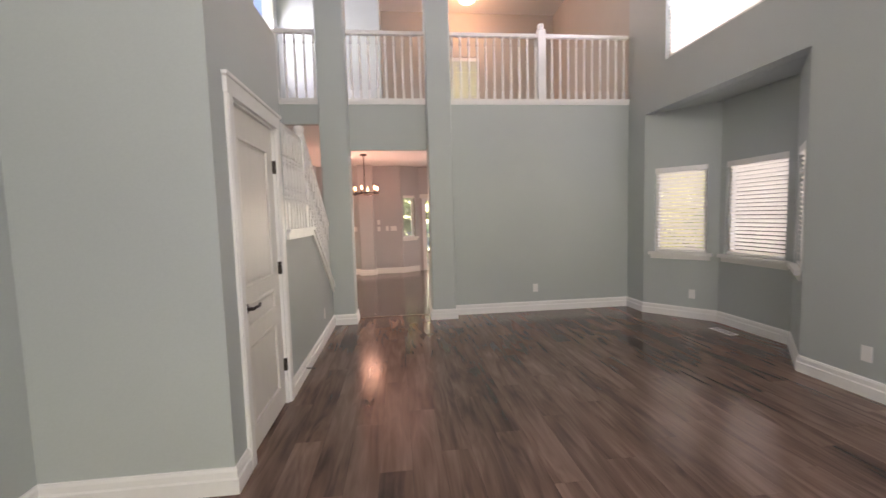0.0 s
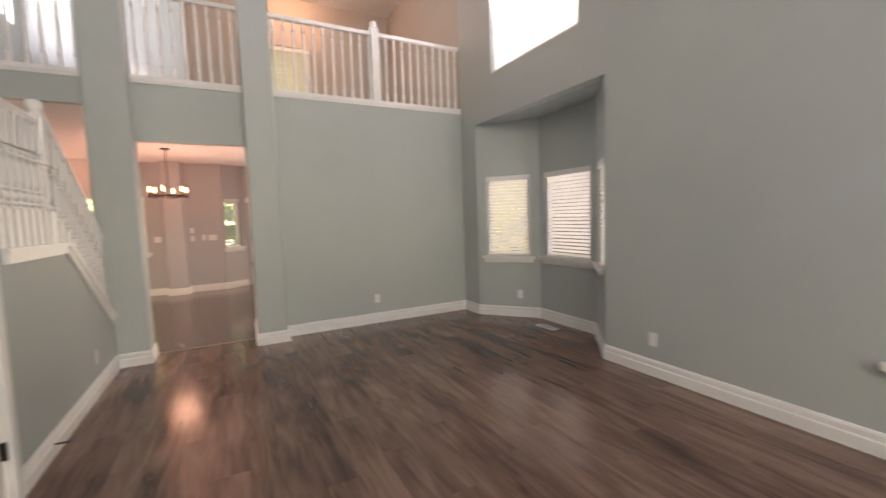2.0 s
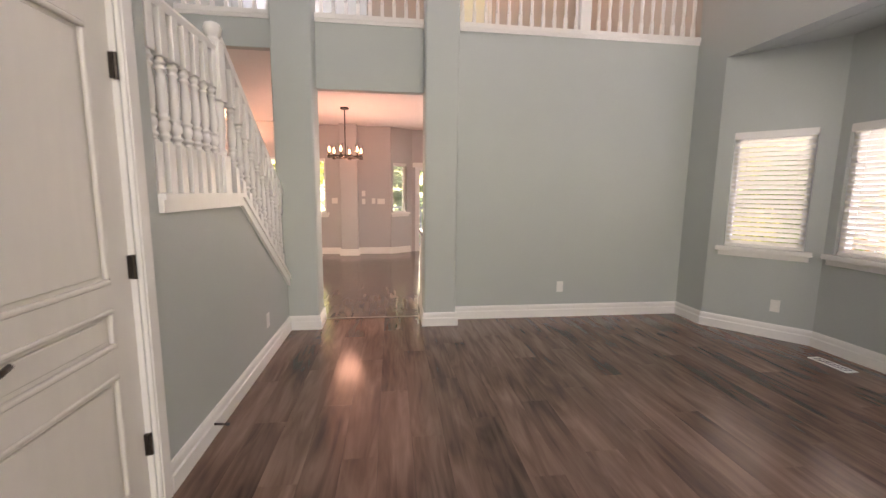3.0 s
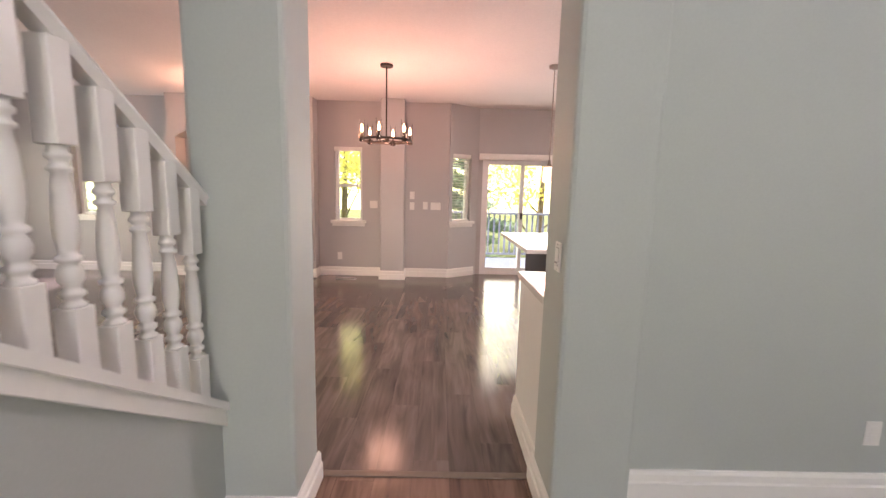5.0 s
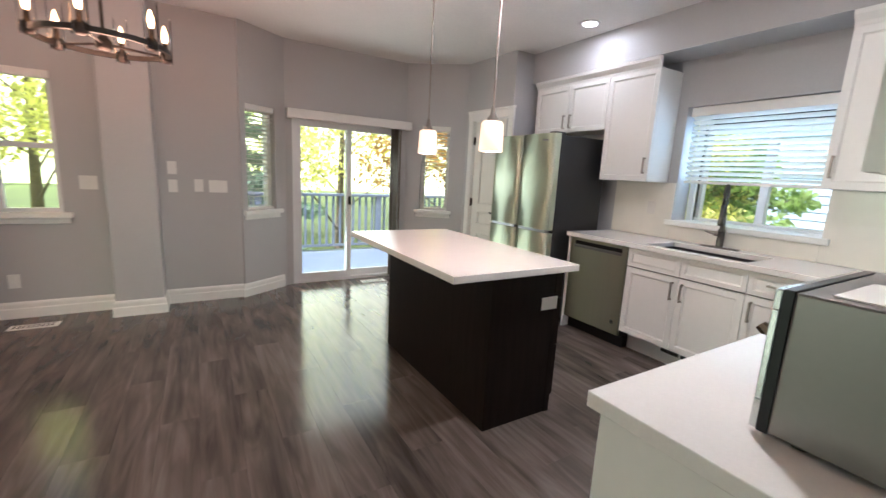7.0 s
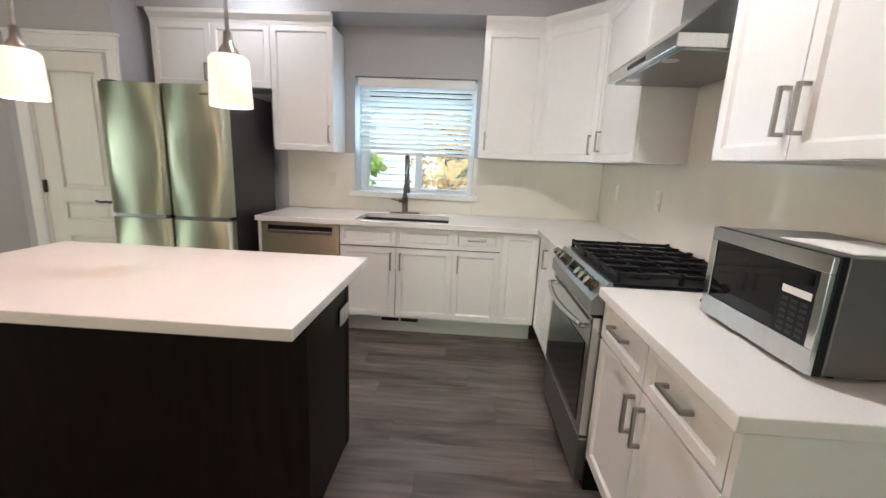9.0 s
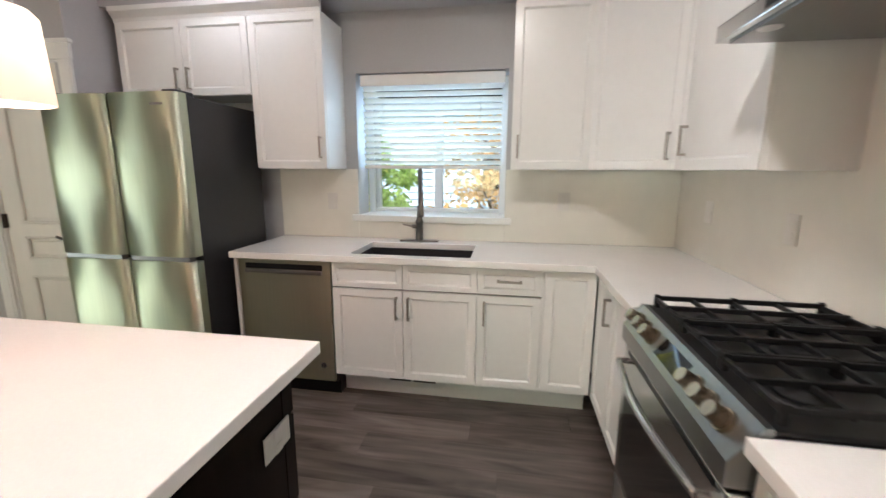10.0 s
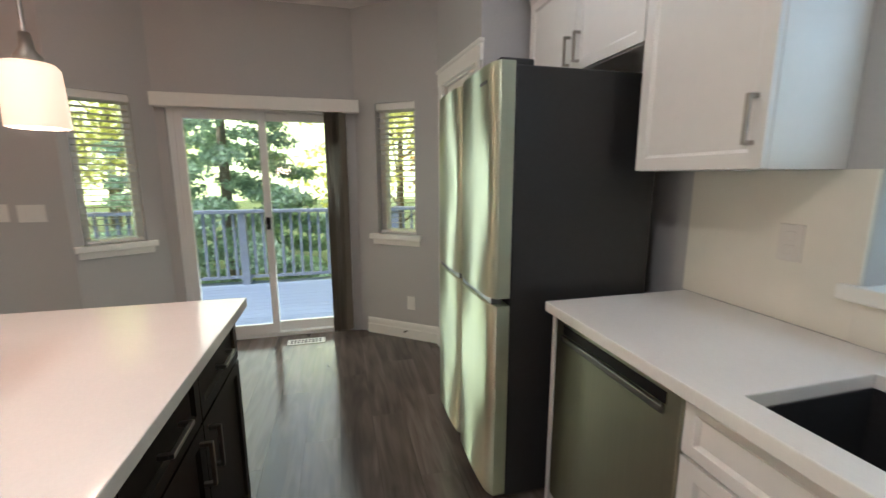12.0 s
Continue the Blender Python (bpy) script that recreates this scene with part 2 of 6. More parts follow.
def mesh_of(bm, name, mat):
    data = bpy.data.meshes.new(name)
    bm.to_mesh(data)
    bm.free()
    data.materials.append(mat)
    return data


def part(name, bm, mat, parent=None, label=""):
    ob = new(name, mesh_of(bm, name, mat))
    if parent is not None:
        ob.parent = parent
    return tagged(ob, label)


def thing(name, label, category, m=None, group="", kind=""):
    ob = new(name)
    ob.empty_display_size = 0.1
    if m is not None:
        ob.matrix_world = m
    return tagged(ob, label, category, group, kind)


def structure(name, bm, mat, label="", category=""):
    return tagged(part(name, bm, mat), label or name.replace("_", " "), category or name.split("_")[0], kind="structure")


def along(p0, p1):
    """Local axes of a wall's face: u from p0 to p1, v into the wall (to the right), z up."""
    d = (Vector(p1) - Vector(p0)).normalized()
    return Matrix(((d.x, d.y, 0, p0[0]), (d.y, -d.x, 0, p0[1]), (0, 0, 1, 0), (0, 0, 0, 1))), (Vector(p1) - Vector(p0)).length


def wall(name, p0, p1, z0, z1, thick, holes=(), mat=None, label=""):
    """A wall whose face runs from p0 to p1 with the room on its left, with openings (u0, u1, z0, z1)."""
    m, length = along(p0, p1)
    us = sorted({0.0, length, *(h[0] for h in holes), *(h[1] for h in holes)})
    zs = sorted({z0, z1, *(h[2] for h in holes), *(h[3] for h in holes)})

    def solid(i, k):
        if not (0 <= i < len(us) - 1 and 0 <= k < len(zs) - 1):
            return False
        u, z = (us[i] + us[i + 1]) / 2, (zs[k] + zs[k + 1]) / 2
        return not any(h[0] < u < h[1] and h[2] < z < h[3] for h in holes)

    bm = bmesh.new()
    seen = {}

    def vert(u, v, z):
        key = (round(u, 5), round(v, 5), round(z, 5))
        if key not in seen:
            seen[key] = bm.verts.new(m @ Vector((u, v, z)))
        return seen[key]

    def quad(*corners):
        bm.faces.new([vert(*c) for c in corners])

    for i in range(len(us) - 1):
        for k in range(len(zs) - 1):
            if not solid(i, k):
                continue
            a, b, c, d = us[i], us[i + 1], zs[k], zs[k + 1]
            quad((a, 0, c), (b, 0, c), (b, 0, d), (a, 0, d))
            quad((a, thick, d), (b, thick, d), (b, thick, c), (a, thick, c))
            if not solid(i - 1, k):
                quad((a, 0, c), (a, 0, d), (a, thick, d), (a, thick, c))
            if not solid(i + 1, k):
                quad((b, 0, d), (b, 0, c), (b, thick, c), (b, thick, d))
            if not solid(i, k - 1):
                quad((a, 0, c), (a, thick, c), (b, thick, c), (b, 0, c))
            if not solid(i, k + 1):
                quad((a, 0, d), (b, 0, d), (b, thick, d), (a, thick, d))
    bmesh.ops.recalc_face_normals(bm, faces=bm.faces)
    return structure(name, bm, mat or PAINT, label or "painted grey green drywall wall", "wall")


def skirting(name, points, mat=None, profile=((0.0, 0.0), (0.022, 0.0), (0.022, 0.078), (0.015, 0.086), (0.015, 0.118), (0.008, 0.134), (0.0, 0.136))):
    """A tall stepped baseboard along a line of points on the floor, proud to the left."""
    bm = bmesh.new()
    pts = [Vector(p) for p in points]
    dirs = [(b - a).normalized() for a, b in zip(pts, pts[1:])]
    rows = []
    for k, p in enumerate(pts):
        d0, d1 = dirs[max(k - 1, 0)], dirs[min(k, len(dirs) - 1)]
        n0, n1 = Vector((-d0.y, d0.x)), Vector((-d1.y, d1.x))
        miter = (n0 + n1).normalized()
        miter /= max(miter.dot(n1), 0.3)
        rows.append([bm.verts.new((*(p + miter * off), z)) for off, z in profile])
    for a, b in zip(rows, rows[1:]):
        for k in range(len(profile)):
            j = (k + 1) % len(profile)
            bm.faces.new((a[k], a[j], b[j], b[k]))
    bm.faces.new(rows[0])
    bm.faces.new(rows[-1][::-1])
    bmesh.ops.recalc_face_normals(bm, faces=bm.faces)
    return structure(name, bm, mat or TRIM, "tall stepped white painted baseboard", "baseboard")

# ---- plan ----
XL, X0, XR = -1.65, -0.735, 3.432      # entry side wall, closet and stair side, window wall
YB, YK, YC = 6.81, 6.90, 6.61         # back wall, its kitchen face, front of the two columns
XK, YF = 3.36, 11.50                  # kitchen window wall, far wall of the family room
C1, C2 = (-0.81, -0.455), (0.558, 0.875)  # the two columns across x
LOW, HIGH, LOFT = 2.66, 5.40, 2.90    # low ceiling, high ceiling, loft floor
FRONT, LEFT = -1.30, -6.60
BAY = [(XR, 4.23), (3.975, 4.82), (3.975, 5.75), (XR, 6.42)]
BAY_TOP = 2.64
NOOK = [(2.742, 11.33), (2.15, 11.79), (0.70, 11.79), (0.237, 11.48)]
TH = 0.16


def facing(p0, p1):
    """Local axes of a wall's face: u from p0 to p1, the second axis out into the room, z up."""
    d = (Vector(p1) - Vector(p0)).normalized()
    return Matrix(((d.x, -d.y, 0, p0[0]), (d.y, d.x, 0, p0[1]), (0, 0, 1, 0), (0, 0, 0, 1)))


def span(p0, p1):
    return (Vector(p1) - Vector(p0)).length


# ---- floor base, ceilings ----
structure("floor_base_living", boxed(XL - 0.1, 4.2, FRONT, YK, -0.2, -0.006), JOINT, "dark underlay below the living room planks", "floor")
structure("floor_base", boxed(LEFT, 4.2, YK, 12.1, -0.2, -0.006), JOINT, "dark underlay below the laminate planks", "floor")
structure("ceiling_high", boxed(XL - 0.2, XR + 0.2, FRONT - 0.2, 10.2, HIGH, HIGH + 0.15), CEILING, "high white textured ceiling", "ceiling")
bm = bmesh.new()
prism(bm, [(LEFT, YK), (XK + 0.2, YK), (XK + 0.2, 11.4), (2.742, 11.4), (2.15, 11.9), (0.74, 11.9), (0.237, 11.55), (LEFT, 11.6)], "z", LOW, LOFT - 0.04)
structure("ceiling_low", bm, CEILING, "white textured ceiling of kitchen and family room", "ceiling")
structure("loft_floor", boxed(XL, XR, YK, 10.0, LOFT - 0.035, LOFT + 0.02), material("loft_carpet", (0.35, 0.30, 0.25), 0.95, grain=0.15, scale=200), "beige carpet on the loft floor", "floor")
structure("bay_soffit", boxed(XR + TH, 4.25, 4.1, 6.5, BAY_TOP - 0.0035, BAY_TOP + 0.12), PAINT, "painted soffit over the bay window", "ceiling")

# ---- walls of the living room ----
# window wall: long window, bay opening, high window
RW, HW = (1.08, 2.32, 0.52, 1.95), (4.55, 6.02, 3.20, 4.55)
wall("wall_east", (XR, FRONT), (XR, YB), 0, HIGH, TH, [(RW[0] - FRONT, RW[1] - FRONT, RW[2], RW[3]), (4.23 - FRONT, 6.42 - FRONT, 0, BAY_TOP), (HW[0] - FRONT, HW[1] - FRONT, HW[2], HW[3])])
BW = (0.82, 1.92)
bay_windows = []
for k, (a, b) in enumerate(zip(BAY, BAY[1:])):
    length = span(a, b)
    u0, u1 = (0.13, length - 0.13) if k != 1 else (0.08, length - 0.08)
    wall(f"wall_bay_{k + 1}", a, b, 0, BAY_TOP - 0.004, 0.12, [(u0, u1, *BW)])
    bay_windows.append((a, b, u0, u1))
wall("wall_back", (XR, YB), (C2[1], YB), 0, LOFT, YK - YB)
wall("wall_header", (C2[0], YB), (C1[1], YB), 2.28, LOFT, YK - YB)
wall("wall_fascia", (C1[0], YB), (XL, YB), 2.62, LOFT, YK - YB)
for k, (a, b) in enumerate((C1, C2)):
    structure(f"column_{k + 1}", boxed(a, b, YC, YK, 0, HIGH, bevel=0.018), PAINT, "square painted drywall column with rounded corners", "column")
wall("wall_west", (XL, YB), (XL, FRONT), 0, HIGH, 0.12)
# entry openings are unseen, added to let fill light in
wall("wall_front", (XL, FRONT), (XR, FRONT), 0, HIGH, TH, [(0.9, 1.9, 0.05, 2.1), (2.6, 4.2, 0.6, 2.2), (1.2, 4.0, 3.0, 4.6)])

# closet under the stair landing
CL0, CL1, CLT, D0, D1, DH = 3.33, 4.54, 2.74, 3.585, 4.35, 2.03
wall("wall_closet_front", (X0, CL0), (XL, CL0), 0, CLT, 0.1)
wall("wall_closet_side", (X0, CL1), (X0, CL0 + 0.1), 0, CLT, 0.1, [(CL1 - D1, CL1 - D0, 0, DH)])
wall("wall_closet_end", (XL, CL1), (X0 - 0.1, CL1), 0, CLT, 0.1)
structure("closet_top", boxed(XL, X0, CL0, CL1, CLT, CLT + 0.02), PAINT, "painted top of the closet", "wall")

# ---- walls of kitchen and family room ----
KW = (7.975, 8.98, 1.045, 1.99)
wall("wall_kitchen_window", (XK, YK), (XK, 10.53), 0, LOW, 0.2, [(KW[0] - YK, KW[1] - YK, KW[2], KW[3])], FAMILY_PAINT)
wall("wall_fridge_end", (XK, 10.53), (2.80, 10.53), 0, LOW, 0.1, (), FAMILY_PAINT)
PD = (10.60, 11.17, 1.985)
wall("wall_pantry", (2.80, 10.53), (2.742, 11.33), 0, LOW, 0.12, [(0.06, 0.64, 0, PD[2])], FAMILY_PAINT)
NW = (0.87, 1.93)
nook_windows = []
for k, (a, b) in enumerate(zip(NOOK, NOOK[1:])):
    length = span(a, b)
    holes = [(0.07, length - 0.07, 0.0, 1.90)] if k == 1 else [(length / 2 - 0.18, length / 2 + 0.18, *NW) if k == 0 else (length - 0.42, length - 0.06, *NW)]
    wall(f"wall_nook_{k + 1}", a, b, 0, LOW, 0.15, holes, FAMILY_PAINT)
    nook_windows.append((a, b, holes[0][0], holes[0][1]))
FW, FW2, FPW = (-1.53, -1.105, 0.855, 1.985), (-5.50, -5.08, 0.855, 1.985), [(-2.415, -1.88), (-3.055, -2.535), (-3.695, -3.175)]
FPZ = (1.43, 1.99)
x_start = NOOK[3][0]
wall("wall_far", (x_start, YF), (LEFT, YF), 0, LOW, TH, [(x_start - w[1], x_start - w[0], w[2], w[3]) for w in (FW, FW2)] + [(x_start - b, x_start - a, *FPZ) for a, b in FPW], FAMILY_PAINT)
# west opening is out of view, added for the fill lamp
wall("wall_family_west", (LEFT, YF), (LEFT, YK), 0, LOW, TH, [(1.0, 3.6, 0.4, 2.2)], FAMILY_PAINT)
wall("wall_family_south", (LEFT, YK), (XL - 0.12, YK), 0, LOW, 0.09, (), FAMILY_PAINT)
structure("pilaster", boxed(-0.79, -0.44, 11.25, YF, 0, LOW, bevel=0.012), FAMILY_PAINT, "narrow painted drywall pilaster", "column")

# fireplace breast with arched niche above and a recess beside it
FX0, FX1, FY = -3.90, -1.78, 11.27
bm = bmesh.new()
ARC = [(-2.80 + 0.98 * (1 - k / 12), 2.05 + 0.28 * (1 - (1 - k / 12) ** 2)) for k in range(25)]
box(bm, FX0, FX1, FY, YF, 1.25, 1.385)
box(bm, FX0, -3.78, FY, YF, 1.385, LOW)
box(bm, -1.82, FX1, FY, YF, 1.385, LOW)
box(bm, FX0, -3.68, FY, YF, 0, 1.25)
box(bm, -3.42, -3.09, FY, YF, 0, 1.25)
box(bm, -1.81, FX1, FY, YF, 0, 1.25)
box(bm, -3.68, -3.42, FY, YF, 0, 0.62)
structure("fireplace_breast", bm, FAMILY_PAINT, "painted fireplace breast with a recess beside the fireplace", "wall")
bm = bmesh.new()
prism(bm, [(-3.78, LOW), (-3.78, 2.05), *ARC[-2:0:-1], (-1.82, 2.05), (-1.82, LOW)], "y", FY, YF)
structure("fireplace_arch", bm, FAMILY_PAINT, "painted arch over the niche with three windows", "wall")
structure("niche_sill", boxed(-3.78, -1.82, FY - 0.012, YF, 1.385, 1.40), TRIM, "white painted sill in the arched niche", "trim")

# kitchen bulkhead over the wall cabinets
bm = bmesh.new()
prism(bm, [(XK, 10.53), (3.04, 10.53), (3.04, 7.19), (0.70, 7.19), (0.70, YK), (XK, YK)], "z", 2.36, LOW)
structure("bulkhead", bm, FAMILY_PAINT, "painted bulkhead above the wall cabinets", "wall")

# loft behind the railing
LW = material("loft_paint", (0.47, 0.43, 0.38), 0.6, grain=0.02, stain=0.04, bump=0.2)
wall("wall_loft_back", (XR, 9.60), (XL, 9.60), LOFT, HIGH, 0.12, [(1.55, 2.45, 3.55, 4.55)], LW)
wall("wall_loft_east", (XR, YB), (XR, 9.60), LOFT, HIGH, TH, (), LW)
wall("wall_loft_west", (XL, 9.60), (XL, YB), LOFT, HIGH, TH, [(1.6, 2.5, 3.7, 4.9)], PAINT)
wall("wall_loft_side", (-0.05, 9.60), (-0.05, 8.2), LOFT, HIGH, 0.12, (), PAINT)
wall("wall_loft_panel", (-0.17, 8.2), (XL, 8.2), LOFT, HIGH, 0.12, (), PAINT)

# ---- baseboards ----
skirting("baseboard_living", [(XR, RW[0] - 2.3), BAY[0], BAY[1], BAY[2], BAY[3], (XR, YB), (C2[1], YB), (C2[1], YC), (C2[0], YC), (C2[0], YK + 0.02)])
skirting("baseboard_stair", [(C1[1], YK), (C1[1], YC), (X0, YC), (X0, D1 + 0.09)])
skirting("baseboard_closet", [(X0, D0 - 0.09), (X0, CL0), (XL, CL0), (XL, FRONT)])
skirting("baseboard_nook_east", [(2.757, 11.13), NOOK[0], (2.21, 11.743)])
skirting("baseboard_far", [(0.66, 11.763), NOOK[3], (x_start, YF), (-0.44, YF), (-0.44, 11.25), (-0.79, 11.25), (-0.79, YF), (FX1, YF), (FX1, FY), (-1.81, FY)])
skirting("baseboard_family", [(-3.09, FY), (FX0, FY), (FX0, YF), (LEFT, YF), (LEFT, YK)])
structure("threshold_strip", boxed(C1[1], C2[0], YK + 0.005, YK + 0.045, 0.0, 0.007, bevel=0.003), STRIP, "low transition strip between the laminate floors", "trim")

# ---- windows ----


def slat_material():
    mat = bpy.data.materials.new("blind_slat_lit")
    mat.use_nodes = True
    n, l = mat.node_tree.nodes, mat.node_tree.links
    bsdf, thin, mix = n["Principled BSDF"], n.new("ShaderNodeBsdfTranslucent"), n.new("ShaderNodeMixShader")
    bsdf.inputs["Base Color"].default_value = (0.82, 0.81, 0.77, 1)
    bsdf.inputs["Roughness"].default_value = 0.45
    thin.inputs[0].default_value = (0.85, 0.82, 0.74, 1)
    mix.inputs[0].default_value = 0.45
    l.new(bsdf.outputs[0], mix.inputs[1])
    l.new(thin.outputs[0], mix.inputs[2])
    l.new(mix.outputs[0], n["Material Output"].inputs[0])
    return mat


SLAT = slat_material()
CORD = material("blind_cord", (0.75, 0.73, 0.68), 0.8, grain=0.05)


def window_unit(name, m, w, z0, z1, deep, style="fixed", sill=True, label="white vinyl window", sill_out=0.05):
    """A window in an opening: m puts its lower left corner on the wall's face, the second axis into the room."""
    h = z1 - z0
    ob = tagged(thing(name, label, "window", m @ Matrix.Translation((0, 0, z0))), kind="structure")
    g, e = 0.045, -deep + 0.01
    bm = bmesh.new()
    box(bm, 0, g, e, e + 0.07, 0, h)
    box(bm, w - g, w, e, e + 0.07, 0, h)
    box(bm, g, w - g, e, e + 0.07, 0, g)
    box(bm, g, w - g, e, e + 0.07, h - g, h)
    part("window_frame", bm, VINYL, ob)
    panes = [(g, w - g, g, h - g)]
    if style == "slider":
        part("mullion", boxed(w / 2 - 0.028, w / 2 + 0.028, e + 0.012, e + 0.062, g, h - g, bevel=0.004), VINYL, ob)
        panes = [(g, w / 2 - 0.028, g, h - g), (w / 2 + 0.028, w - g, g, h - g)]
    if style == "hung":
        part("meeting_rail", boxed(g, w - g, e + 0.012, e + 0.062, h * 0.47, h * 0.47 + 0.045, bevel=0.004), VINYL, ob)
        panes = [(g, w - g, g, h * 0.47), (g, w - g, h * 0.47 + 0.045, h - g)]
    for a, b, c, d in panes:
        p = part("pane", boxed(a, b, e + 0.03, e + 0.035, c, d), PANE, ob)
        p.visible_shadow = False
    if sill:
        part("window_sill", box(boxed(-0.06, w + 0.06, 0.0005, sill_out, -0.026, 0.018, bevel=0.006), 0.001, w - 0.001, e + 0.068, 0.02, 0.001, 0.016), TRIM, ob)
        part("sill_apron", boxed(-0.04, w + 0.04, 0.001, 0.018, -0.075, -0.0265, bevel=0.005), TRIM, ob)
    return ob


def blind(m, w, top, bottom, tilt, depth=-0.05, label="white horizontal slat blind, lowered", valance=0.075, over=0.0, pitch=0.043):
    """A slat blind hung in a window: top and bottom heights, tilt of the slats in degrees."""
    ob = thing("window_blind", label, "blind", m)
    part("valance", boxed(-over, w + over, depth - 0.03, depth + 0.035, top - valance, top, bevel=0.006), TRIM, ob)
    low = bottom + 0.03
    part("bottom_rail", boxed(0.012, w - 0.012, depth - 0.026, depth + 0.026, bottom, bottom + 0.022, bevel=0.004), TRIM, ob)
    bm = bmesh.new()
    box(bm, 0.012, w - 0.012, -0.024, 0.024, -0.0014, 0.0014)
    data = mesh_of(bm, "slat", SLAT)
    count = int((top - valance - low) / pitch)
    for k in range(count + 1):
        s = new("slat", data)
        s.parent = ob
        s.matrix_basis = pose(0, depth, low + 0.012 + k * (top - valance - low - 0.02) / max(count, 1), tilt + random.uniform(-1.2, 1.2), random.uniform(-0.15, 0.15), 0)
    for u in (0.12 * w + 0.04, w - 0.12 * w - 0.04):
        part("ladder_cord", rod(rod(bmesh.new(), (u, depth + 0.027, bottom), (u, depth + 0.027, top - valance), 0.0016, sides=6), (u, depth - 0.027, bottom), (u, depth - 0.027, top - valance), 0.0016, sides=6), CORD, ob)
    return ob


def opening(p0, p1, u0):
    return facing(p0, p1) @ Matrix.Translation((u0, 0, 0))


def offset(m, u):
    return m @ Matrix.Translation((u, 0, 0))


m = opening((XR, FRONT), (XR, YB), RW[0] - FRONT)
window_unit("window_1", m, RW[1] - RW[0], RW[2], RW[3], TH, "slider", label="wide white sliding window onto the garden")
blind(m, RW[1] - RW[0], RW[3] + 0.02, RW[2] + 0.022, 6, label="white slat blind with its slats turned open")
m = opening((XR, FRONT), (XR, YB), HW[0] - FRONT)
window_unit("window_2", m, HW[1] - HW[0], HW[2], HW[3], TH, "fixed", sill=False, label="high white window under the ceiling")
blind(m, HW[1] - HW[0], HW[3], HW[2] + 0.01, 38, label="closed white slat blind in the high window")
for k, (a, b, u0, u1) in enumerate(bay_windows):
    m = opening(a, b, u0)
    window_unit(f"window_{k + 3}", m, u1 - u0, *BW, 0.12, "fixed", label="white bay window with a sill")
    blind(m, u1 - u0, BW[1] + 0.01, BW[0] + 0.02, 48, label="lowered white slat blind in the bay window", depth=-0.035)
for k in (0, 2):
    a, b, u0, u1 = nook_windows[k]
    m = opening(a, b, u0)
    window_unit(f"window_{k + 6}", m, u1 - u0, *NW, 0.15, "fixed", label="narrow white window beside the sliding door")
    blind(m, u1 - u0, NW[1] + 0.02, NW[0] + 0.022, 8, label="white slat blind with open slats in the narrow window")
# the kitchen window stands out from the wall as a glazed box with a sloping glass top
gw = tagged(thing("window_7", "white projecting garden window over the sink", "window"), kind="structure")
gy0, gy1, gz0, gz1, gx0, gx1, gh = KW[0], KW[1], KW[2], KW[3], XK + 0.205, XK + 0.37, 1.85
part("window_sill", boxed(XK - 0.035, XK - 0.0005, gy0 - 0.045, gy1 + 0.045, gz0 - 0.03, gz0 + 0.014, bevel=0.005), TRIM, gw)
part("sill_board", boxed(XK, gx1 - 0.06, gy0 + 0.001, gy1 - 0.001, gz0 - 0.03, gz0 + 0.012), TRIM, gw)
part("sill_track", boxed(gx1 - 0.06, gx1 + 0.02, gy0 + 0.001, gy1 - 0.001, gz0 - 0.03, gz0 + 0.035, bevel=0.004), VINYL, gw)
part("mullion", boxed(gx1 - 0.035, gx1 + 0.02, (gy0 + gy1) / 2 - 0.03, (gy0 + gy1) / 2 + 0.03, gz0 + 0.035, gh - 0.05, bevel=0.004), VINYL, gw)
part("front_head", boxed(gx1 - 0.04, gx1 + 0.02, gy0 + 0.001, gy1 - 0.001, gh - 0.05, gh, bevel=0.004), VINYL, gw)
for a, b in ((gy0 + 0.001, gy0 + 0.045), (gy1 - 0.045, gy1 - 0.001)):
    part("corner_post", boxed(gx1 - 0.04, gx1 + 0.02, a, b, gz0 + 0.035, gh - 0.05, bevel=0.004), VINYL, gw)
    part("side_frame", prism(bmesh.new(), [(gx0, gz0 + 0.012), (gx0 + 0.035, gz0 + 0.012), (gx0 + 0.035, gz1 - 0.06), (gx0, gz1 - 0.02)], "y", a, b), VINYL, gw)
    part("roof_rafter", prism(bmesh.new(), [(gx0, gz1 - 0.03), (gx1 + 0.02, gh - 0.005), (gx1 + 0.02, gh + 0.04), (gx0, gz1 + 0.015)], "y", a, b), VINYL, gw)
    p = part("side_pane", boxed(gx0 + 0.035, gx1 - 0.04, (a + b) / 2 - 0.002, (a + b) / 2 + 0.002, gz0 + 0.012, gh + 0.02), PANE, gw)
    p.visible_shadow = False
for a, b in ((gy0 + 0.045, (gy0 + gy1) / 2 - 0.03), ((gy0 + gy1) / 2 + 0.03, gy1 - 0.045)):
    p = part("pane", boxed(gx1 - 0.01, gx1 - 0.005, a, b, gz0 + 0.035, gh - 0.05), PANE, gw)
    p.visible_shadow = False
p = part("roof_pane", prism(bmesh.new(), [(gx0, gz1 - 0.01), (gx1, gh + 0.012), (gx1, gh + 0.017), (gx0, gz1 - 0.005)], "y", gy0 + 0.045, gy1 - 0.045), PANE, gw)
p.visible_shadow = False
m = opening((XK, YK), (XK, 10.53), KW[0] - YK)
blind(offset(m, 0.02), KW[1] - KW[0] - 0.04, KW[3] - 0.004, 1.375, 30, label="half lowered white slat blind over the sink", depth=-0.06, pitch=0.04)
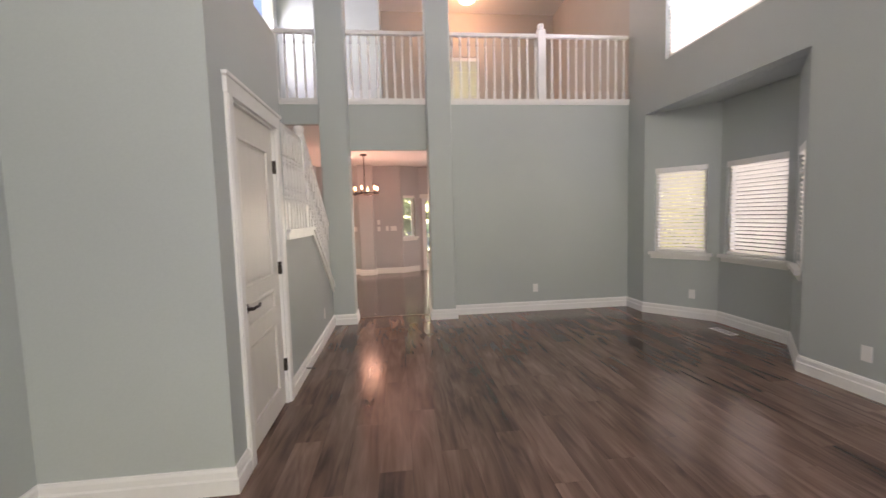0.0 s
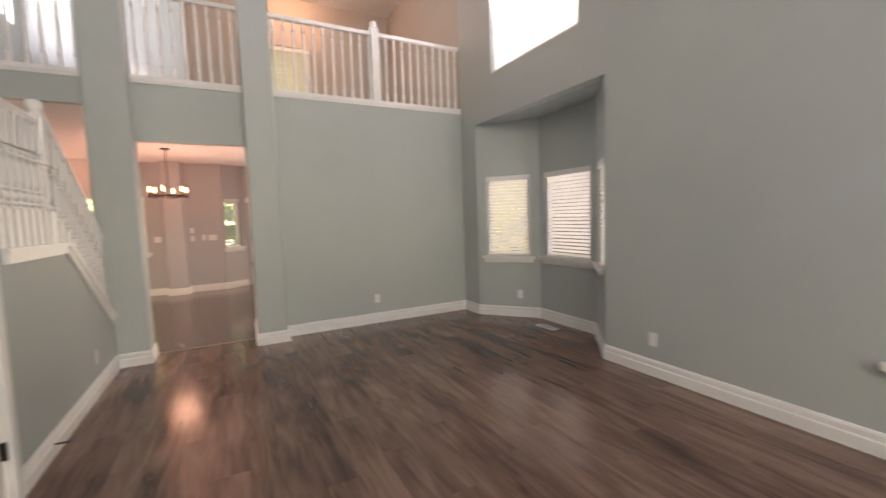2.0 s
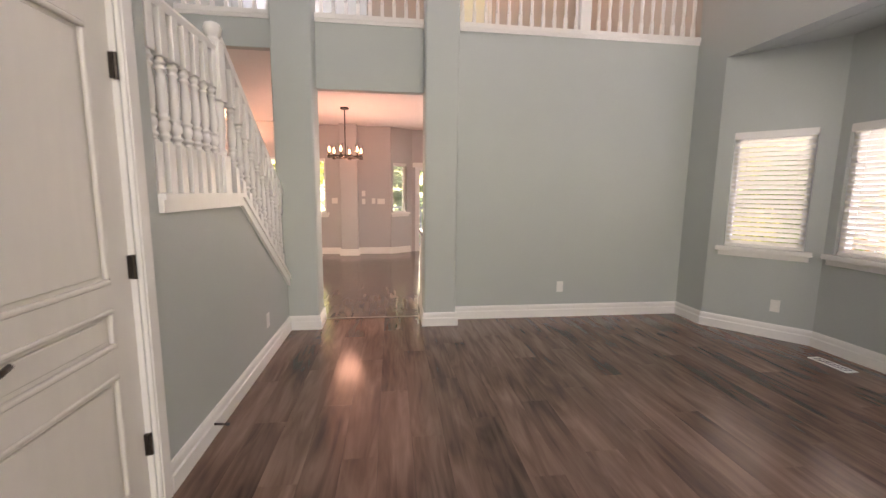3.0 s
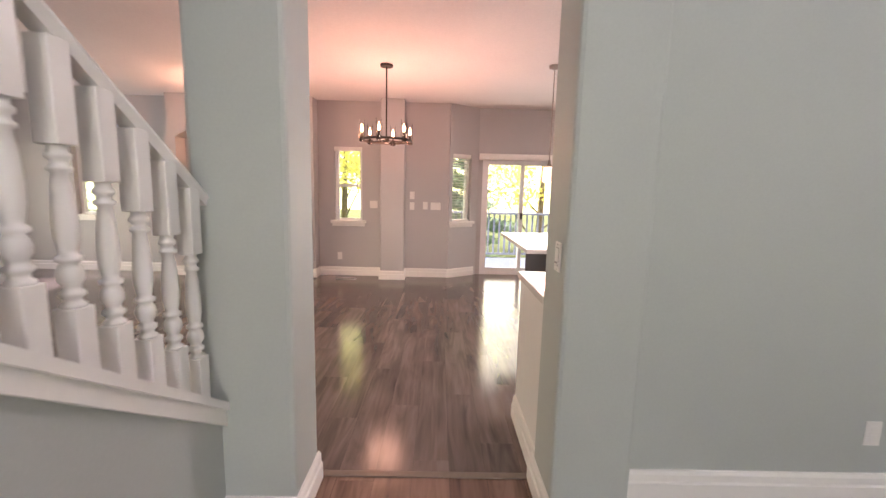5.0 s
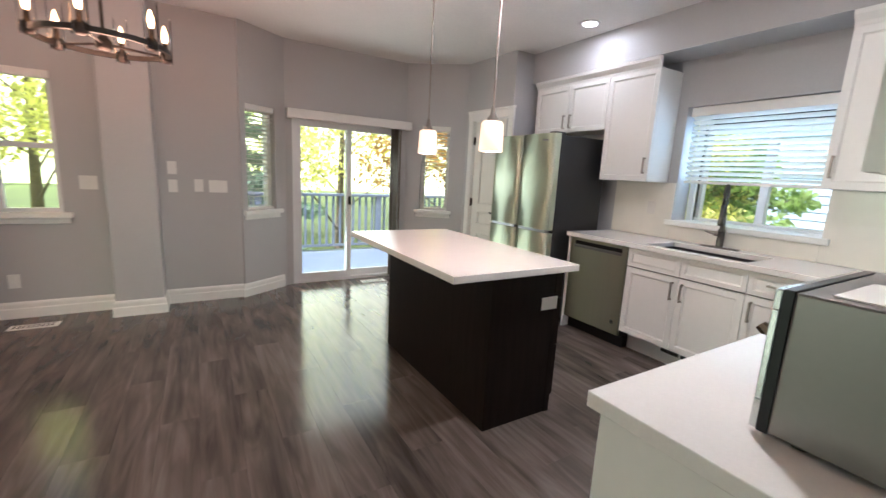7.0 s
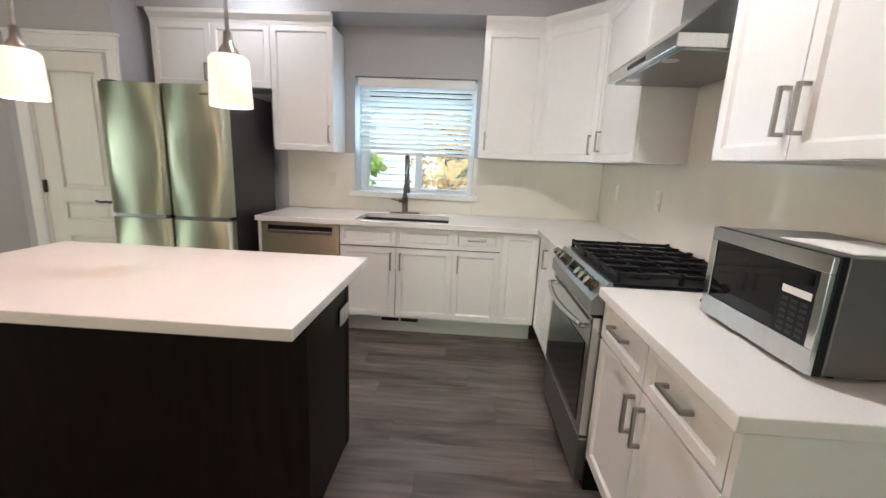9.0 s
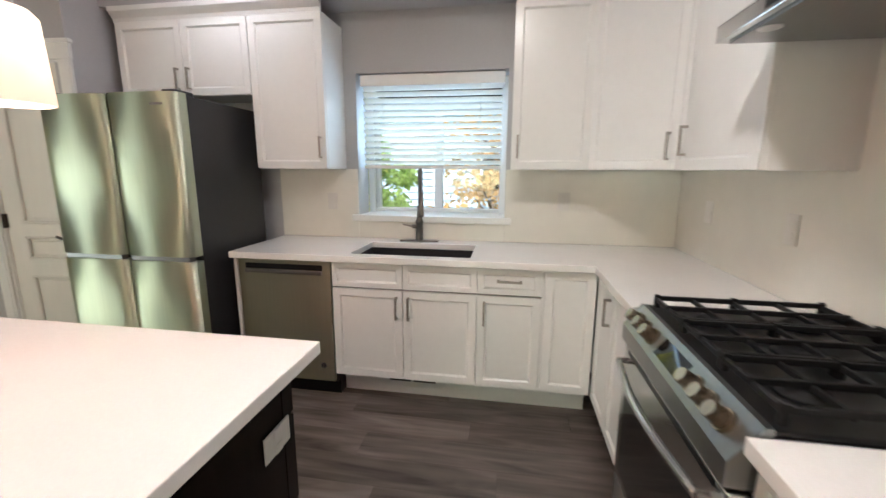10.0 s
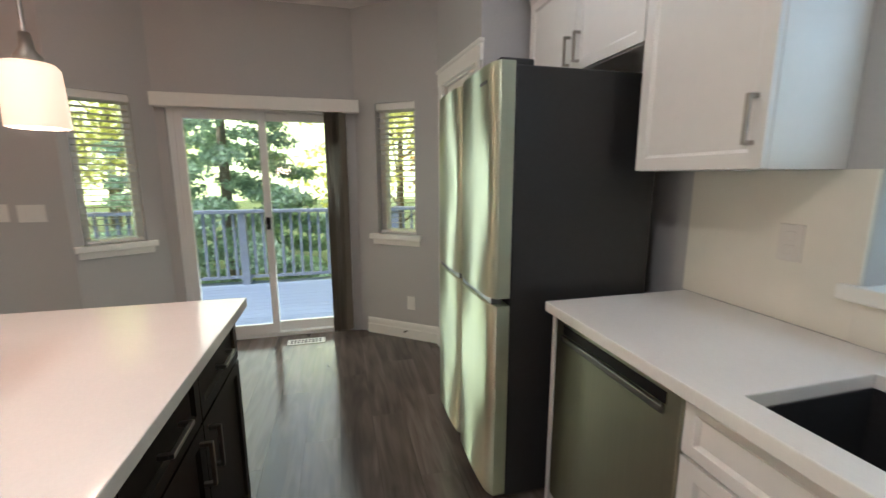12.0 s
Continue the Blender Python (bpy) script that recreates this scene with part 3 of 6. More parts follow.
for n, w in ((9, FW), (10, FW2)):
    m = opening((x_start, YF), (LEFT, YF), x_start - w[1])
    window_unit(f"window_{n}", m, w[1] - w[0], w[2], w[3], TH, "hung", label="narrow white double-hung window")
    part("valance", boxed(0, w[1] - w[0], -0.06, 0.01, w[3] - 0.06, w[3], bevel=0.006), TRIM, tagged(thing("window_blind", "raised white slat blind", "blind", m)))
for n, (a, b) in enumerate(FPW):
    m = opening((x_start, YF), (LEFT, YF), x_start - b)
    window_unit(f"window_{n + 11}", m, b - a, *FPZ, TH, "fixed", sill=False, label="small white window in the arched niche")

# area lamps stand in for sky light at visible windows and unseen openings
# the two entry lamps are added fill for the living room
lamp("entry_fill", "AREA", look((0.9, FRONT + 0.05, 3.8), (0.8, 6.5, 0.9)), 36, (0.97, 0.98, 1.0), size=(2.8, 1.6))
lamp("entry_low_fill", "AREA", look((1.75, FRONT + 0.05, 1.4), (1.2, 6, 0.8)), 10, (0.97, 0.98, 1.0), size=(1.6, 1.6))
lamp("high_window_daylight", "AREA", look((XR + 0.125, 5.285, 3.87), (XR - 4, 5.285, 3.4)), 60, (0.90, 0.95, 1.0), size=(1.35, 1.25))
lamp("loft_daylight", "AREA", look((XL - 0.08, 7.55, 4.3), (0, 7.55, 3.6)), 17, (0.93, 0.97, 1.0), size=(0.85, 1.1))
for k, (a, b, u0, u1) in enumerate(bay_windows):
    m = facing(a, b)
    lamp("bay_daylight", "AREA", look(m @ Vector(((u0 + u1) / 2, -0.112, 1.37)), m @ Vector(((u0 + u1) / 2, 2.0, 1.37))), 6.5 if k == 1 else 3.6, (0.93, 0.97, 1.0), size=(u1 - u0 - 0.06, BW[1] - BW[0] - 0.06))
lamp("kitchen_window_daylight", "AREA", look((XK + 0.19, (KW[0] + KW[1]) / 2, 1.62), (0, (KW[0] + KW[1]) / 2, 1.60)), 4.0, (0.62, 0.86, 1.0), size=(KW[1] - KW[0] - 0.1, 0.46))
# added lamp in the unseen west opening fills family room and kitchen
lamp("family_west_fill", "AREA", look((LEFT + 0.05, 9.2, 1.3), (0, 9.0, 1.1)), 15, (0.95, 0.98, 0.90), size=(2.6, 1.8))
lamp("sliding_door_daylight", "AREA", look((1.45, 11.78, 1.0), (1.45, 8.0, 0.5)), 9.5, (0.97, 1.0, 0.78), size=(1.15, 1.8))

# ---- small fittings shared by the rooms ----


def panel(w, h, t=0.02, rim=0.058, deep=0.009, lip=0.010):
    """A framed cabinet front with a sunk panel: u 0..w, outward 0..t, z 0..h."""
    bm = bmesh.new()
    box(bm, 0, w, 0, t, 0, h)
    front = [f for f in bm.faces if f.normal.y > 0.9]
    edges = [e for e in front[0].edges]
    rim = min(rim, w * 0.24, h * 0.3)
    bmesh.ops.inset_individual(bm, faces=front, thickness=rim, depth=0.0)
    bmesh.ops.inset_individual(bm, faces=front, thickness=0.004, depth=-0.003)
    bmesh.ops.inset_individual(bm, faces=front, thickness=lip, depth=-(deep - 0.003))
    return bm


def pull(length=0.13, vertical=True):
    """A square bar pull centred on the origin, standing out along the second axis."""
    bm = bmesh.new()
    a, r, out = length / 2, 0.0055, 0.034
    if vertical:
        box(bm, -r, r, out - 2 * r, out, -a, a, bevel=0.0015)
        for s in (-1, 1):
            box(bm, -r, r, 0.001, out - 2 * r, s * (a - r) - r, s * (a - r) + r)
    else:
        box(bm, -a, a, out - 2 * r, out, -r, r, bevel=0.0015)
        for s in (-1, 1):
            box(bm, s * (a - r) - r, s * (a - r) + r, 0.001, out - 2 * r, -r, r)
    return bm


PULL_V, PULL_H = mesh_of(pull(), "handle", NICKEL), mesh_of(pull(vertical=False), "handle", NICKEL)


def front(parent, kind, u0, u1, z0, z1, out, handle=None, mat=None, gap=0.0026):
    """A door or drawer front on a cabinet, with its pull at (u, z)."""
    ob = part(kind, panel(u1 - u0 - 2 * gap, z1 - z0 - 2 * gap), mat or LACQUER, parent)
    ob.matrix_basis = Matrix.Translation((u0 + gap, out - 0.02, z0 + gap))
    if handle:
        way, u, z = handle
        h = new("handle", PULL_V if way == "v" else PULL_H)
        h.parent = ob
        h.matrix_basis = Matrix.Translation((u - u0 - gap, 0.02, z - z0 - gap))
        tagged(h, "satin nickel bar pull")
    return ob


def plate(m, w=0.072, h=0.115, kind="switch", name="", label="", gangs=1, mat=None):
    """A wall plate with rockers or sockets; m puts its middle on the wall, the second axis out."""
    ob = thing(name or ("light_switch" if kind == "switch" else "wall_outlet"), label or ("white rocker switch plate on the wall" if kind == "switch" else "white outlet plate on the wall"), "switch" if kind == "switch" else "outlet", m)
    part("cover_plate", boxed(-w / 2, w / 2, 0.0005, 0.006, -h / 2, h / 2, bevel=0.002), mat or PLASTIC, ob)
    for g in range(gangs):
        u = (g - (gangs - 1) / 2) * 0.046
        if kind == "switch":
            part("rocker", boxed(u - 0.0165, u + 0.0165, 0.006, 0.0095, -0.033, 0.033, bevel=0.0015), mat or PLASTIC, ob)
        else:
            for z in (-0.021, 0.021):
                part("socket", boxed(u - 0.016, u + 0.016, 0.006, 0.0085, z - 0.014, z + 0.014, bevel=0.002), mat or PLASTIC, ob)
    return ob


def floor_vent(m, label="white metal floor register"):
    ob = thing("floor_vent", label, "vent", m)
    part("frame", boxed(-0.15, 0.15, -0.055, 0.055, 0.0005, 0.005, bevel=0.002), PLASTIC, ob)
    for k in range(9):
        for s in (-1, 1):
            part("slot", boxed(-0.125 + k * 0.028, -0.107 + k * 0.028, s * 0.02 - 0.014, s * 0.02 + 0.014, 0.0052, 0.0058), SLOT, ob)
    return ob


def lever(parent, m, mat=None):
    bm = bmesh.new()
    rod(bm, (0, 0, 0), (0, 0.012, 0), 0.033, 0.030, 20)
    rod(bm, (0, 0.01, 0), (0, 0.05, 0), 0.011, sides=12)
    pts = [(0, 0.048, 0), (0.04, 0.052, 0.004), (0.08, 0.05, -0.002), (0.115, 0.047, 0.008)]
    tube(bm, pts, 0.0085, 12)
    ob = part("door_handle", bm, mat or BRONZE, parent, "dark bronze lever handle")
    ob.matrix_basis = m
    return ob


def panel_door(name, m, w, h, rows, label, hinge_u, handle_u, handle_z, flip=False):
    """A moulded panel door in its casing; rows are the heights (z0, z1) of its panels."""
    ob = tagged(thing(name, label, "door", m), kind="structure")
    bm = bmesh.new()
    t = 0.035
    zs = sorted({0.012, h - 0.006, *(z for r in rows for z in r)})
    us = [0.004, 0.115, w - 0.115, w - 0.004]
    for z0, z1 in zip(zs, zs[1:]):
        sunk = any(abs(r[0] - z0) < 1e-6 for r in rows)
        for k in range(3):
            box(bm, us[k], us[k + 1], -0.055, -0.055 + (t if not (sunk and k == 1) else t - 0.016), z0, z1)
    part("door_leaf", bm, DOOR, ob)
    for z0, z1 in rows:
        part("door_panel", boxed(0.115 + 0.034, w - 0.115 - 0.034, -0.0365, -0.028, z0 + 0.034, z1 - 0.034, bevel=0.006), DOOR, ob)
        bm = bmesh.new()
        for a, b, c, d in ((0.115, w - 0.115, z0, z0 + 0.02), (0.115, w - 0.115, z1 - 0.02, z1), (0.115, 0.135, z0 + 0.02, z1 - 0.02), (w - 0.135, w - 0.115, z0 + 0.02, z1 - 0.02)):
            box(bm, a, b, -0.0365, -0.0175, c, d, bevel=0.007)
        part("panel_moulding", bm, DOOR, ob)
    bm = bmesh.new()
    for a, b in ((-0.09, -0.006), (w + 0.006, w + 0.09)):
        box(bm, a, b, 0.0005, 0.018, 0, h + 0.008, bevel=0.004)
        box(bm, a + 0.012, b - 0.012, 0.018, 0.023, 0, h + 0.008, bevel=0.002)
    part("door_casing", bm, TRIM, ob)
    bm = bmesh.new()
    box(bm, -0.095, w + 0.095, 0.0005, 0.024, h + 0.008, h + 0.095, bevel=0.003)
    box(bm, -0.108, w + 0.108, 0.0005, 0.034, h + 0.095, h + 0.118, bevel=0.005)
    part("head_casing", bm, TRIM, ob)
    bm = bmesh.new()
    for a, b, c, d in ((-0.006, 0.003, 0, h + 0.008), (w - 0.003, w + 0.006, 0, h + 0.008), (0.003, w - 0.003, h - 0.004, h + 0.008)):
        box(bm, a, b, -0.1, 0.0005, c, d)
    part("door_jamb", bm, TRIM, ob)
    for z in (0.30, 1.03, 1.76):
        bm = rod(boxed(hinge_u - 0.012, hinge_u + 0.012, -0.024, -0.004, z - 0.045, z + 0.045), (hinge_u, -0.002, z - 0.047), (hinge_u, -0.002, z + 0.047), 0.007, sides=8)
        part("hinge", bm, BRONZE, ob, "dark bronze hinge")
    lever(ob, Matrix.Translation((handle_u, -0.02, handle_z)) @ (Matrix.Scale(-1, 4, (1, 0, 0)) if flip else Matrix()))
    return ob


# ---- living room ----
# closet door: u runs from the far jamb to the near one
m = facing((X0, D1), (X0, D0))
panel_door("door_1", m, D1 - D0, DH, [(0.15, 0.655), (0.75, 0.90), (0.985, 1.865)], "closed cream painted panel door of the closet", 0.004, D1 - D0 - 0.07, 0.875, True)
ob = thing("door_stop", "spring door stop on the baseboard", "door stop", pose(X0 + 0.022, 4.86, 0.075))
part("spring", rod(bmesh.new(), (0, 0, 0), (0.06, 0, -0.004), 0.006, sides=10), BRONZE, ob)
part("tip", rod(bmesh.new(), (0.06, 0, -0.004), (0.075, 0, -0.005), 0.008, sides=10), RUBBER, ob)

# stair: side wall, landing, treads, trim, handrail, balusters
SL, LZ, KY = 0.692, 1.225, 5.468      # slope, underside of the landing trim, bend of the side wall


def under(y):
    return LZ if y < KY else LZ - SL * (y - KY)


structure("stair_wall", prism(bmesh.new(), [(CL1, 0), (YC + 0.02, 0), (YC + 0.02, under(YC + 0.02) + 0.03), (KY, LZ + 0.03), (CL1, LZ + 0.03)], "x", X0 - 0.11, X0), PAINT, "painted side wall of the stair", "wall")
bm = bmesh.new()
for a, b, lo, hi in ((0.022, 0.002, 0.0, 0.055), (0.034, 0.0, 0.055, 0.082)):
    prism(bm, [(CL1, LZ + lo), (KY + 0.01, LZ + lo), (YC, under(YC) + lo * 1.2), (YC, under(YC) + hi * 1.2), (KY + 0.03, LZ + hi), (CL1, LZ + hi)], "x", X0 - 0.13, X0 + a)
structure("stair_trim", bm, TRIM, "stepped white trim along the stair edge", "trim")
bm = bmesh.new()
for k in range(7):
    y1 = 7.25 - k * 0.255
    box(bm, XL, X0 - 0.135, y1 - 0.255 if k < 6 else CL1, y1, 0, 0.17 * (k + 1))
structure("stairs", bm, material("stair_carpet", (0.30, 0.26, 0.22), 0.95, grain=0.2, scale=250, bump=0.5, bump_scale=300), "beige carpeted stair flight", "stairs")
rail = thing("stair_railing", "white painted stair railing with turned balusters", "railing")
RX = X0 - 0.035
BAL = [(0, 0.026), (0.02, 0.026), (0.035, 0.018), (0.06, 0.018), (0.075, 0.026), (0.10, 0.026), (0.115, 0.018), (0.14, 0.018), (0.17, 0.025), (0.21, 0.027), (0.25, 0.024), (0.28, 0.017), (0.295, 0.026), (0.32, 0.026), (0.335, 0.018), (0.37, 0.020), (0.45, 0.0245), (0.55, 0.025), (0.72, 0.021), (0.835, 0.016), (0.85, 0.024), (0.87, 0.024), (0.885, 0.017), (0.91, 0.017), (0.925, 0.024), (0.95, 0.024), (0.965, 0.018), (1.0, 0.018)]


def baluster(height, low):
    """A turned baluster with square blocks at both ends."""
    bm = bmesh.new()
    box(bm, -0.0275, 0.0275, -0.0275, 0.0275, 0, low, bevel=0.003)
    turned(bm, [(r, low + z * 0.372) for z, r in BAL], 16)
    box(bm, -0.0275, 0.0275, -0.0275, 0.0275, low + 0.372, height, bevel=0.003)
    return bm


sloped = mesh_of(baluster(0.775, 0.175), "baluster", TRIM)
for k in range(10):
    y = 6.535 - k * 0.115
    if y > KY:
        ob = new("baluster", sloped)
        ob.parent = rail
        ob.location = (RX, y, under(y) + 0.085)
level = mesh_of(baluster(0.795, 0.22), "baluster", TRIM)
for k in range(7):
    ob = new("baluster", level)
    ob.parent = rail
    ob.location = (RX, CL1 + 0.06 + k * 0.105, LZ + 0.082)
bm = bmesh.new()
box(bm, -0.045, 0.045, -0.045, 0.045, 0.03, 0.30, bevel=0.004)
turned(bm, [(0.034, 0.30), (0.042, 0.33), (0.03, 0.345), (0.038, 0.40), (0.042, 0.50), (0.034, 0.58), (0.042, 0.595), (0.034, 0.61)], 16)
box(bm, -0.045, 0.045, -0.045, 0.045, 0.61, 0.93, bevel=0.004)
turned(bm, [(0.045, 0.93), (0.05, 0.945), (0.03, 0.955), (0.028, 0.965), (0.045, 0.985), (0.05, 1.01), (0.04, 1.035), (0.015, 1.045)], 16)
ob = part("newel_post", bm, TRIM, rail)
ob.location = (RX, 5.30, LZ)


def rail_bar(bm, y0, z0, y1, z1, half=0.032, tall=0.055):
    prof = [(-half * 0.7, -tall), (half * 0.7, -tall), (half, -tall * 0.45), (half * 0.8, -0.008), (half * 0.4, 0.0), (-half * 0.4, 0.0), (-half * 0.8, -0.008), (-half, -tall * 0.45)]
    a = [bm.verts.new((x, y0, z0 + z)) for x, z in prof]
    b = [bm.verts.new((x, y1, z1 + z)) for x, z in prof]
    bm.faces.new(a)
    bm.faces.new(b[::-1])
    for k in range(len(a)):
        bm.faces.new((a[k], b[k], b[(k + 1) % 8], a[(k + 1) % 8]))
    bmesh.ops.recalc_face_normals(bm, faces=bm.faces)
    return bm


ob = part("handrail", rail_bar(bmesh.new(), 5.34, 2.24, YC + 0.005, 1.335), TRIM, rail)
ob.location.x = RX
ob = part("landing_rail", rail_bar(bmesh.new(), CL1, 2.15, 5.26, 2.15), TRIM, rail)
ob.location.x = RX

wr = thing("wall_handrail", "white wall handrail beside the stair", "handrail")
ob = part("rail", rail_bar(bmesh.new(), 5.4, 1.26 + 0.69 * 1.3, 6.70, 1.26, 0.022, 0.05), TRIM, wr)
ob.location.x = XL + 0.065
for y in (5.7, 6.55):
    part("bracket", rod(bmesh.new(), (XL + 0.001, y, 1.26 + 0.69 * (6.7 - y) - 0.10), (XL + 0.06, y, 1.26 + 0.69 * (6.7 - y) - 0.045), 0.009), NICKEL, wr)

# loft edge trim and railing
bm = bmesh.new()
for a, b in ((XL, C1[0]), (C1[1], C2[0]), (C2[1], XR)):
    box(bm, a, b, YB - 0.02, YK + 0.02, LOFT, LOFT + 0.045)
    box(bm, a, b, YB - 0.012, YB - 0.0005, LOFT - 0.03, LOFT)
structure("loft_trim", bm, TRIM, "white trim along the loft edge", "trim")
loft_rail = thing("loft_railing", "white loft railing with slim balusters", "railing")
LOFT_BAL = mesh_of(turned(turned(box(bmesh.new(), -0.016, 0.016, -0.016, 0.016, 0, 0.12), [(0.015, 0.12), (0.018, 0.14), (0.013, 0.16), (0.018, 0.3), (0.014, 0.66), (0.017, 0.68), (0.015, 0.7)], 10), [(0.016, 0.7), (0.016, 0.83)], 8), "baluster", TRIM)
for a, b in ((XL, C1[0]), (C1[1], C2[0]), (C2[1], XR)):
    n = round((b - a) / 0.118)
    for k in range(n):
        ob = new("baluster", LOFT_BAL)
        ob.parent = loft_rail
        ob.location = (a + (k + 0.5) * (b - a) / n, 6.85, LOFT + 0.045)
    part("top_rail", boxed(a, b, 6.82, 6.88, 3.77, 3.82, bevel=0.008), TRIM, loft_rail)
bm = boxed(2.115, 2.225, 6.795, 6.905, LOFT + 0.045, 3.86, bevel=0.006)
turned(bm, [(0.055, 3.86), (0.06, 3.875), (0.03, 3.89), (0.045, 3.92), (0.04, 3.95), (0.012, 3.965)], 14, Matrix.Translation((2.17, 6.85, 0)))
part("newel_post", bm, TRIM, loft_rail)
m = opening((XR, 9.60), (XL, 9.60), 1.55)
window_unit("window_14", m, 0.9, 3.55, 4.55, 0.12, "fixed", sill=False, label="white loft window with a blind")
blind(m, 0.9, 4.55, 3.56, 35, label="lowered white slat blind in the loft window")
LOFTLIGHT = glowing("warm_loft_glass", (1.0, 0.62, 0.30), 5.0)
ob = thing("ceiling_light", "lit round glass ceiling light in the loft", "light", pose(1.55, 9.0, HIGH))
part("canopy", rod(bmesh.new(), (0, 0, -0.03), (0, 0, 0), 0.13, sides=24), NICKEL, ob)
part("glass_bowl", turned(bmesh.new(), [(0.02, -0.12), (0.09, -0.105), (0.14, -0.07), (0.16, -0.03)], 24), LOFTLIGHT, ob, "glowing frosted glass bowl")
lamp("loft_light_glow", "POINT", pose(1.55, 8.9, HIGH - 0.25), 11, (1.0, 0.52, 0.22), radius=0.12)

plate(facing((XR, YB), (C2[1], YB)) @ Matrix.Translation((XR - 2.046, 0, 0.33)), kind="outlet")
plate(facing((XR, FRONT), (XR, YB)) @ Matrix.Translation((3.74 - FRONT, 0, 0.31)), kind="outlet")
plate(facing(BAY[2], BAY[3]) @ Matrix.Translation((0.28, 0, 0.31)), kind="outlet")
plate(facing((X0, YC), (X0, CL1)) @ Matrix.Translation((0.67, 0, 0.31)), kind="outlet")
plate(facing((XL, FRONT + 5), (XL, FRONT)) @ Matrix.Translation((0.95, 0, 0.33)), kind="outlet")
m = facing((C2[0], YC), (C2[0], YK)) @ Matrix.Translation((0.093, 0, 1.113))
sw = plate(m, kind="switch", label="white dimmer switch plate on the column")
part("dimmer_slider", boxed(-0.013, 0.013, 0.0095, 0.0125, -0.026, -0.019, bevel=0.001), SHADOWSLOT, sw)
# thin grey sheet paints the shade of the gap round the rocker
part("plate_recess", boxed(-0.0185, 0.0185, 0.0061, 0.0066, -0.036, 0.036), SHADOWSLOT, sw)
for z in (-0.048, 0.048):
    part("screw", rod(bmesh.new(), (0, 0.0055, z), (0, 0.0068, z), 0.003, sides=10), SHADOWSLOT, sw)
floor_vent(pose(3.72, 5.36, 0.0, 0, 0, 90), "white metal floor register below the bay")

# ---- family room ----
fire = thing("fireplace", "black gas fireplace in a dark slate tile surround", "fireplace")
part("backing", boxed(-3.085, -1.815, FY - 0.004, FY + 0.05, 0, 0.26), GROUT, fire)
part("backing", boxed(-3.085, -1.815, FY - 0.004, FY + 0.05, 1.0, 1.235), GROUT, fire)
part("backing", boxed(-3.085, -2.80, FY - 0.004, FY + 0.05, 0.26, 1.0), GROUT, fire)
part("backing", boxed(-2.03, -1.815, FY - 0.004, FY + 0.05, 0.26, 1.0), GROUT, fire)
for k in range(5):
    u = -3.085 + k * 0.254
    for z0, z1 in ((0.005, 0.255), (1.0, 1.23)):
        part("tile", boxed(u + 0.002, u + 0.252, FY - 0.014, FY - 0.004, z0, z1, bevel=0.002), TILE, fire)
for k in range(3):
    z = 0.262 + k * 0.246
    part("tile", boxed(-3.083, -2.803, FY - 0.014, FY - 0.004, z, z + 0.242, bevel=0.002), TILE, fire)
    part("tile", boxed(-2.027, -1.817, FY - 0.014, FY - 0.004, z, z + 0.242, bevel=0.002), TILE, fire)
bm = bmesh.new()
for s in ((-2.80, -2.03, FY + 0.02, FY + 0.03, 0.90, 1.0), (-2.80, -2.03, FY + 0.02, FY + 0.03, 0.26, 0.36), (-2.80, -2.74, FY + 0.02, FY + 0.03, 0.36, 0.90), (-2.09, -2.03, FY + 0.02, FY + 0.03, 0.36, 0.90)):
    box(bm, *s)
part("firebox_frame", bm, BLACK, fire)
part("firebox", boxed(-2.79, -2.04, FY + 0.045, FY + 0.05, 0.27, 0.99), BLACK, fire)
part("fire_glass", boxed(-2.74, -2.09, FY + 0.022, FY + 0.027, 0.36, 0.90), DARKGLASS, fire)
for z in (0.875, 0.345):
    part("chrome_trim", boxed(-2.77, -2.06, FY + 0.0, FY + 0.022, z, z + 0.02, bevel=0.004), STEEL, fire, "polished metal trim strip")
hearth = tagged(thing("hearth", "flush dark slate tile hearth on the floor", "hearth"), kind="structure")
for k in range(7):
    part("tile", boxed(-3.40 + k * 0.235, -3.169 + k * 0.235, 10.90, FY - 0.015, 0.0, 0.006, bevel=0.0015), TILE, hearth)
part("edge_strip", boxed(-3.41, -1.75, 10.885, 10.898, 0.0, 0.008), STRIP, hearth)

far = facing((x_start, YF), (LEFT, YF))
for x, z, w, g in ((-0.335, 1.28, 0.072, 1), (-0.335, 1.115, 0.072, 1), (-0.13, 1.125, 0.072, 1), (0.03, 1.12, 0.155, 3)):
    plate(far @ Matrix.Translation((x_start - x, 0, z)), w, gangs=g)
plate(far @ Matrix.Translation((x_start + 0.93, 0, 1.125)), 0.12, 0.115, label="white double switch plate beside the window", gangs=2)
plate(far @ Matrix.Translation((x_start + 1.46, 0, 0.31)), kind="outlet")
plate(facing(*NOOK[:2]) @ Matrix.Translation((0.25, 0, 0.31)), kind="outlet")
floor_vent(pose(-1.30, 11.22, 0.0))
floor_vent(pose(1.68, 11.63, 0.0), "white metal floor register by the sliding door")
ob = thing("door_stop", "spring door stop on the baseboard", "door stop", pose(2.52, 11.50, 0.07, 0, 0, 220))
part("spring", rod(bmesh.new(), (0, 0, 0), (0.06, 0, -0.004), 0.006, sides=10), BRONZE, ob)

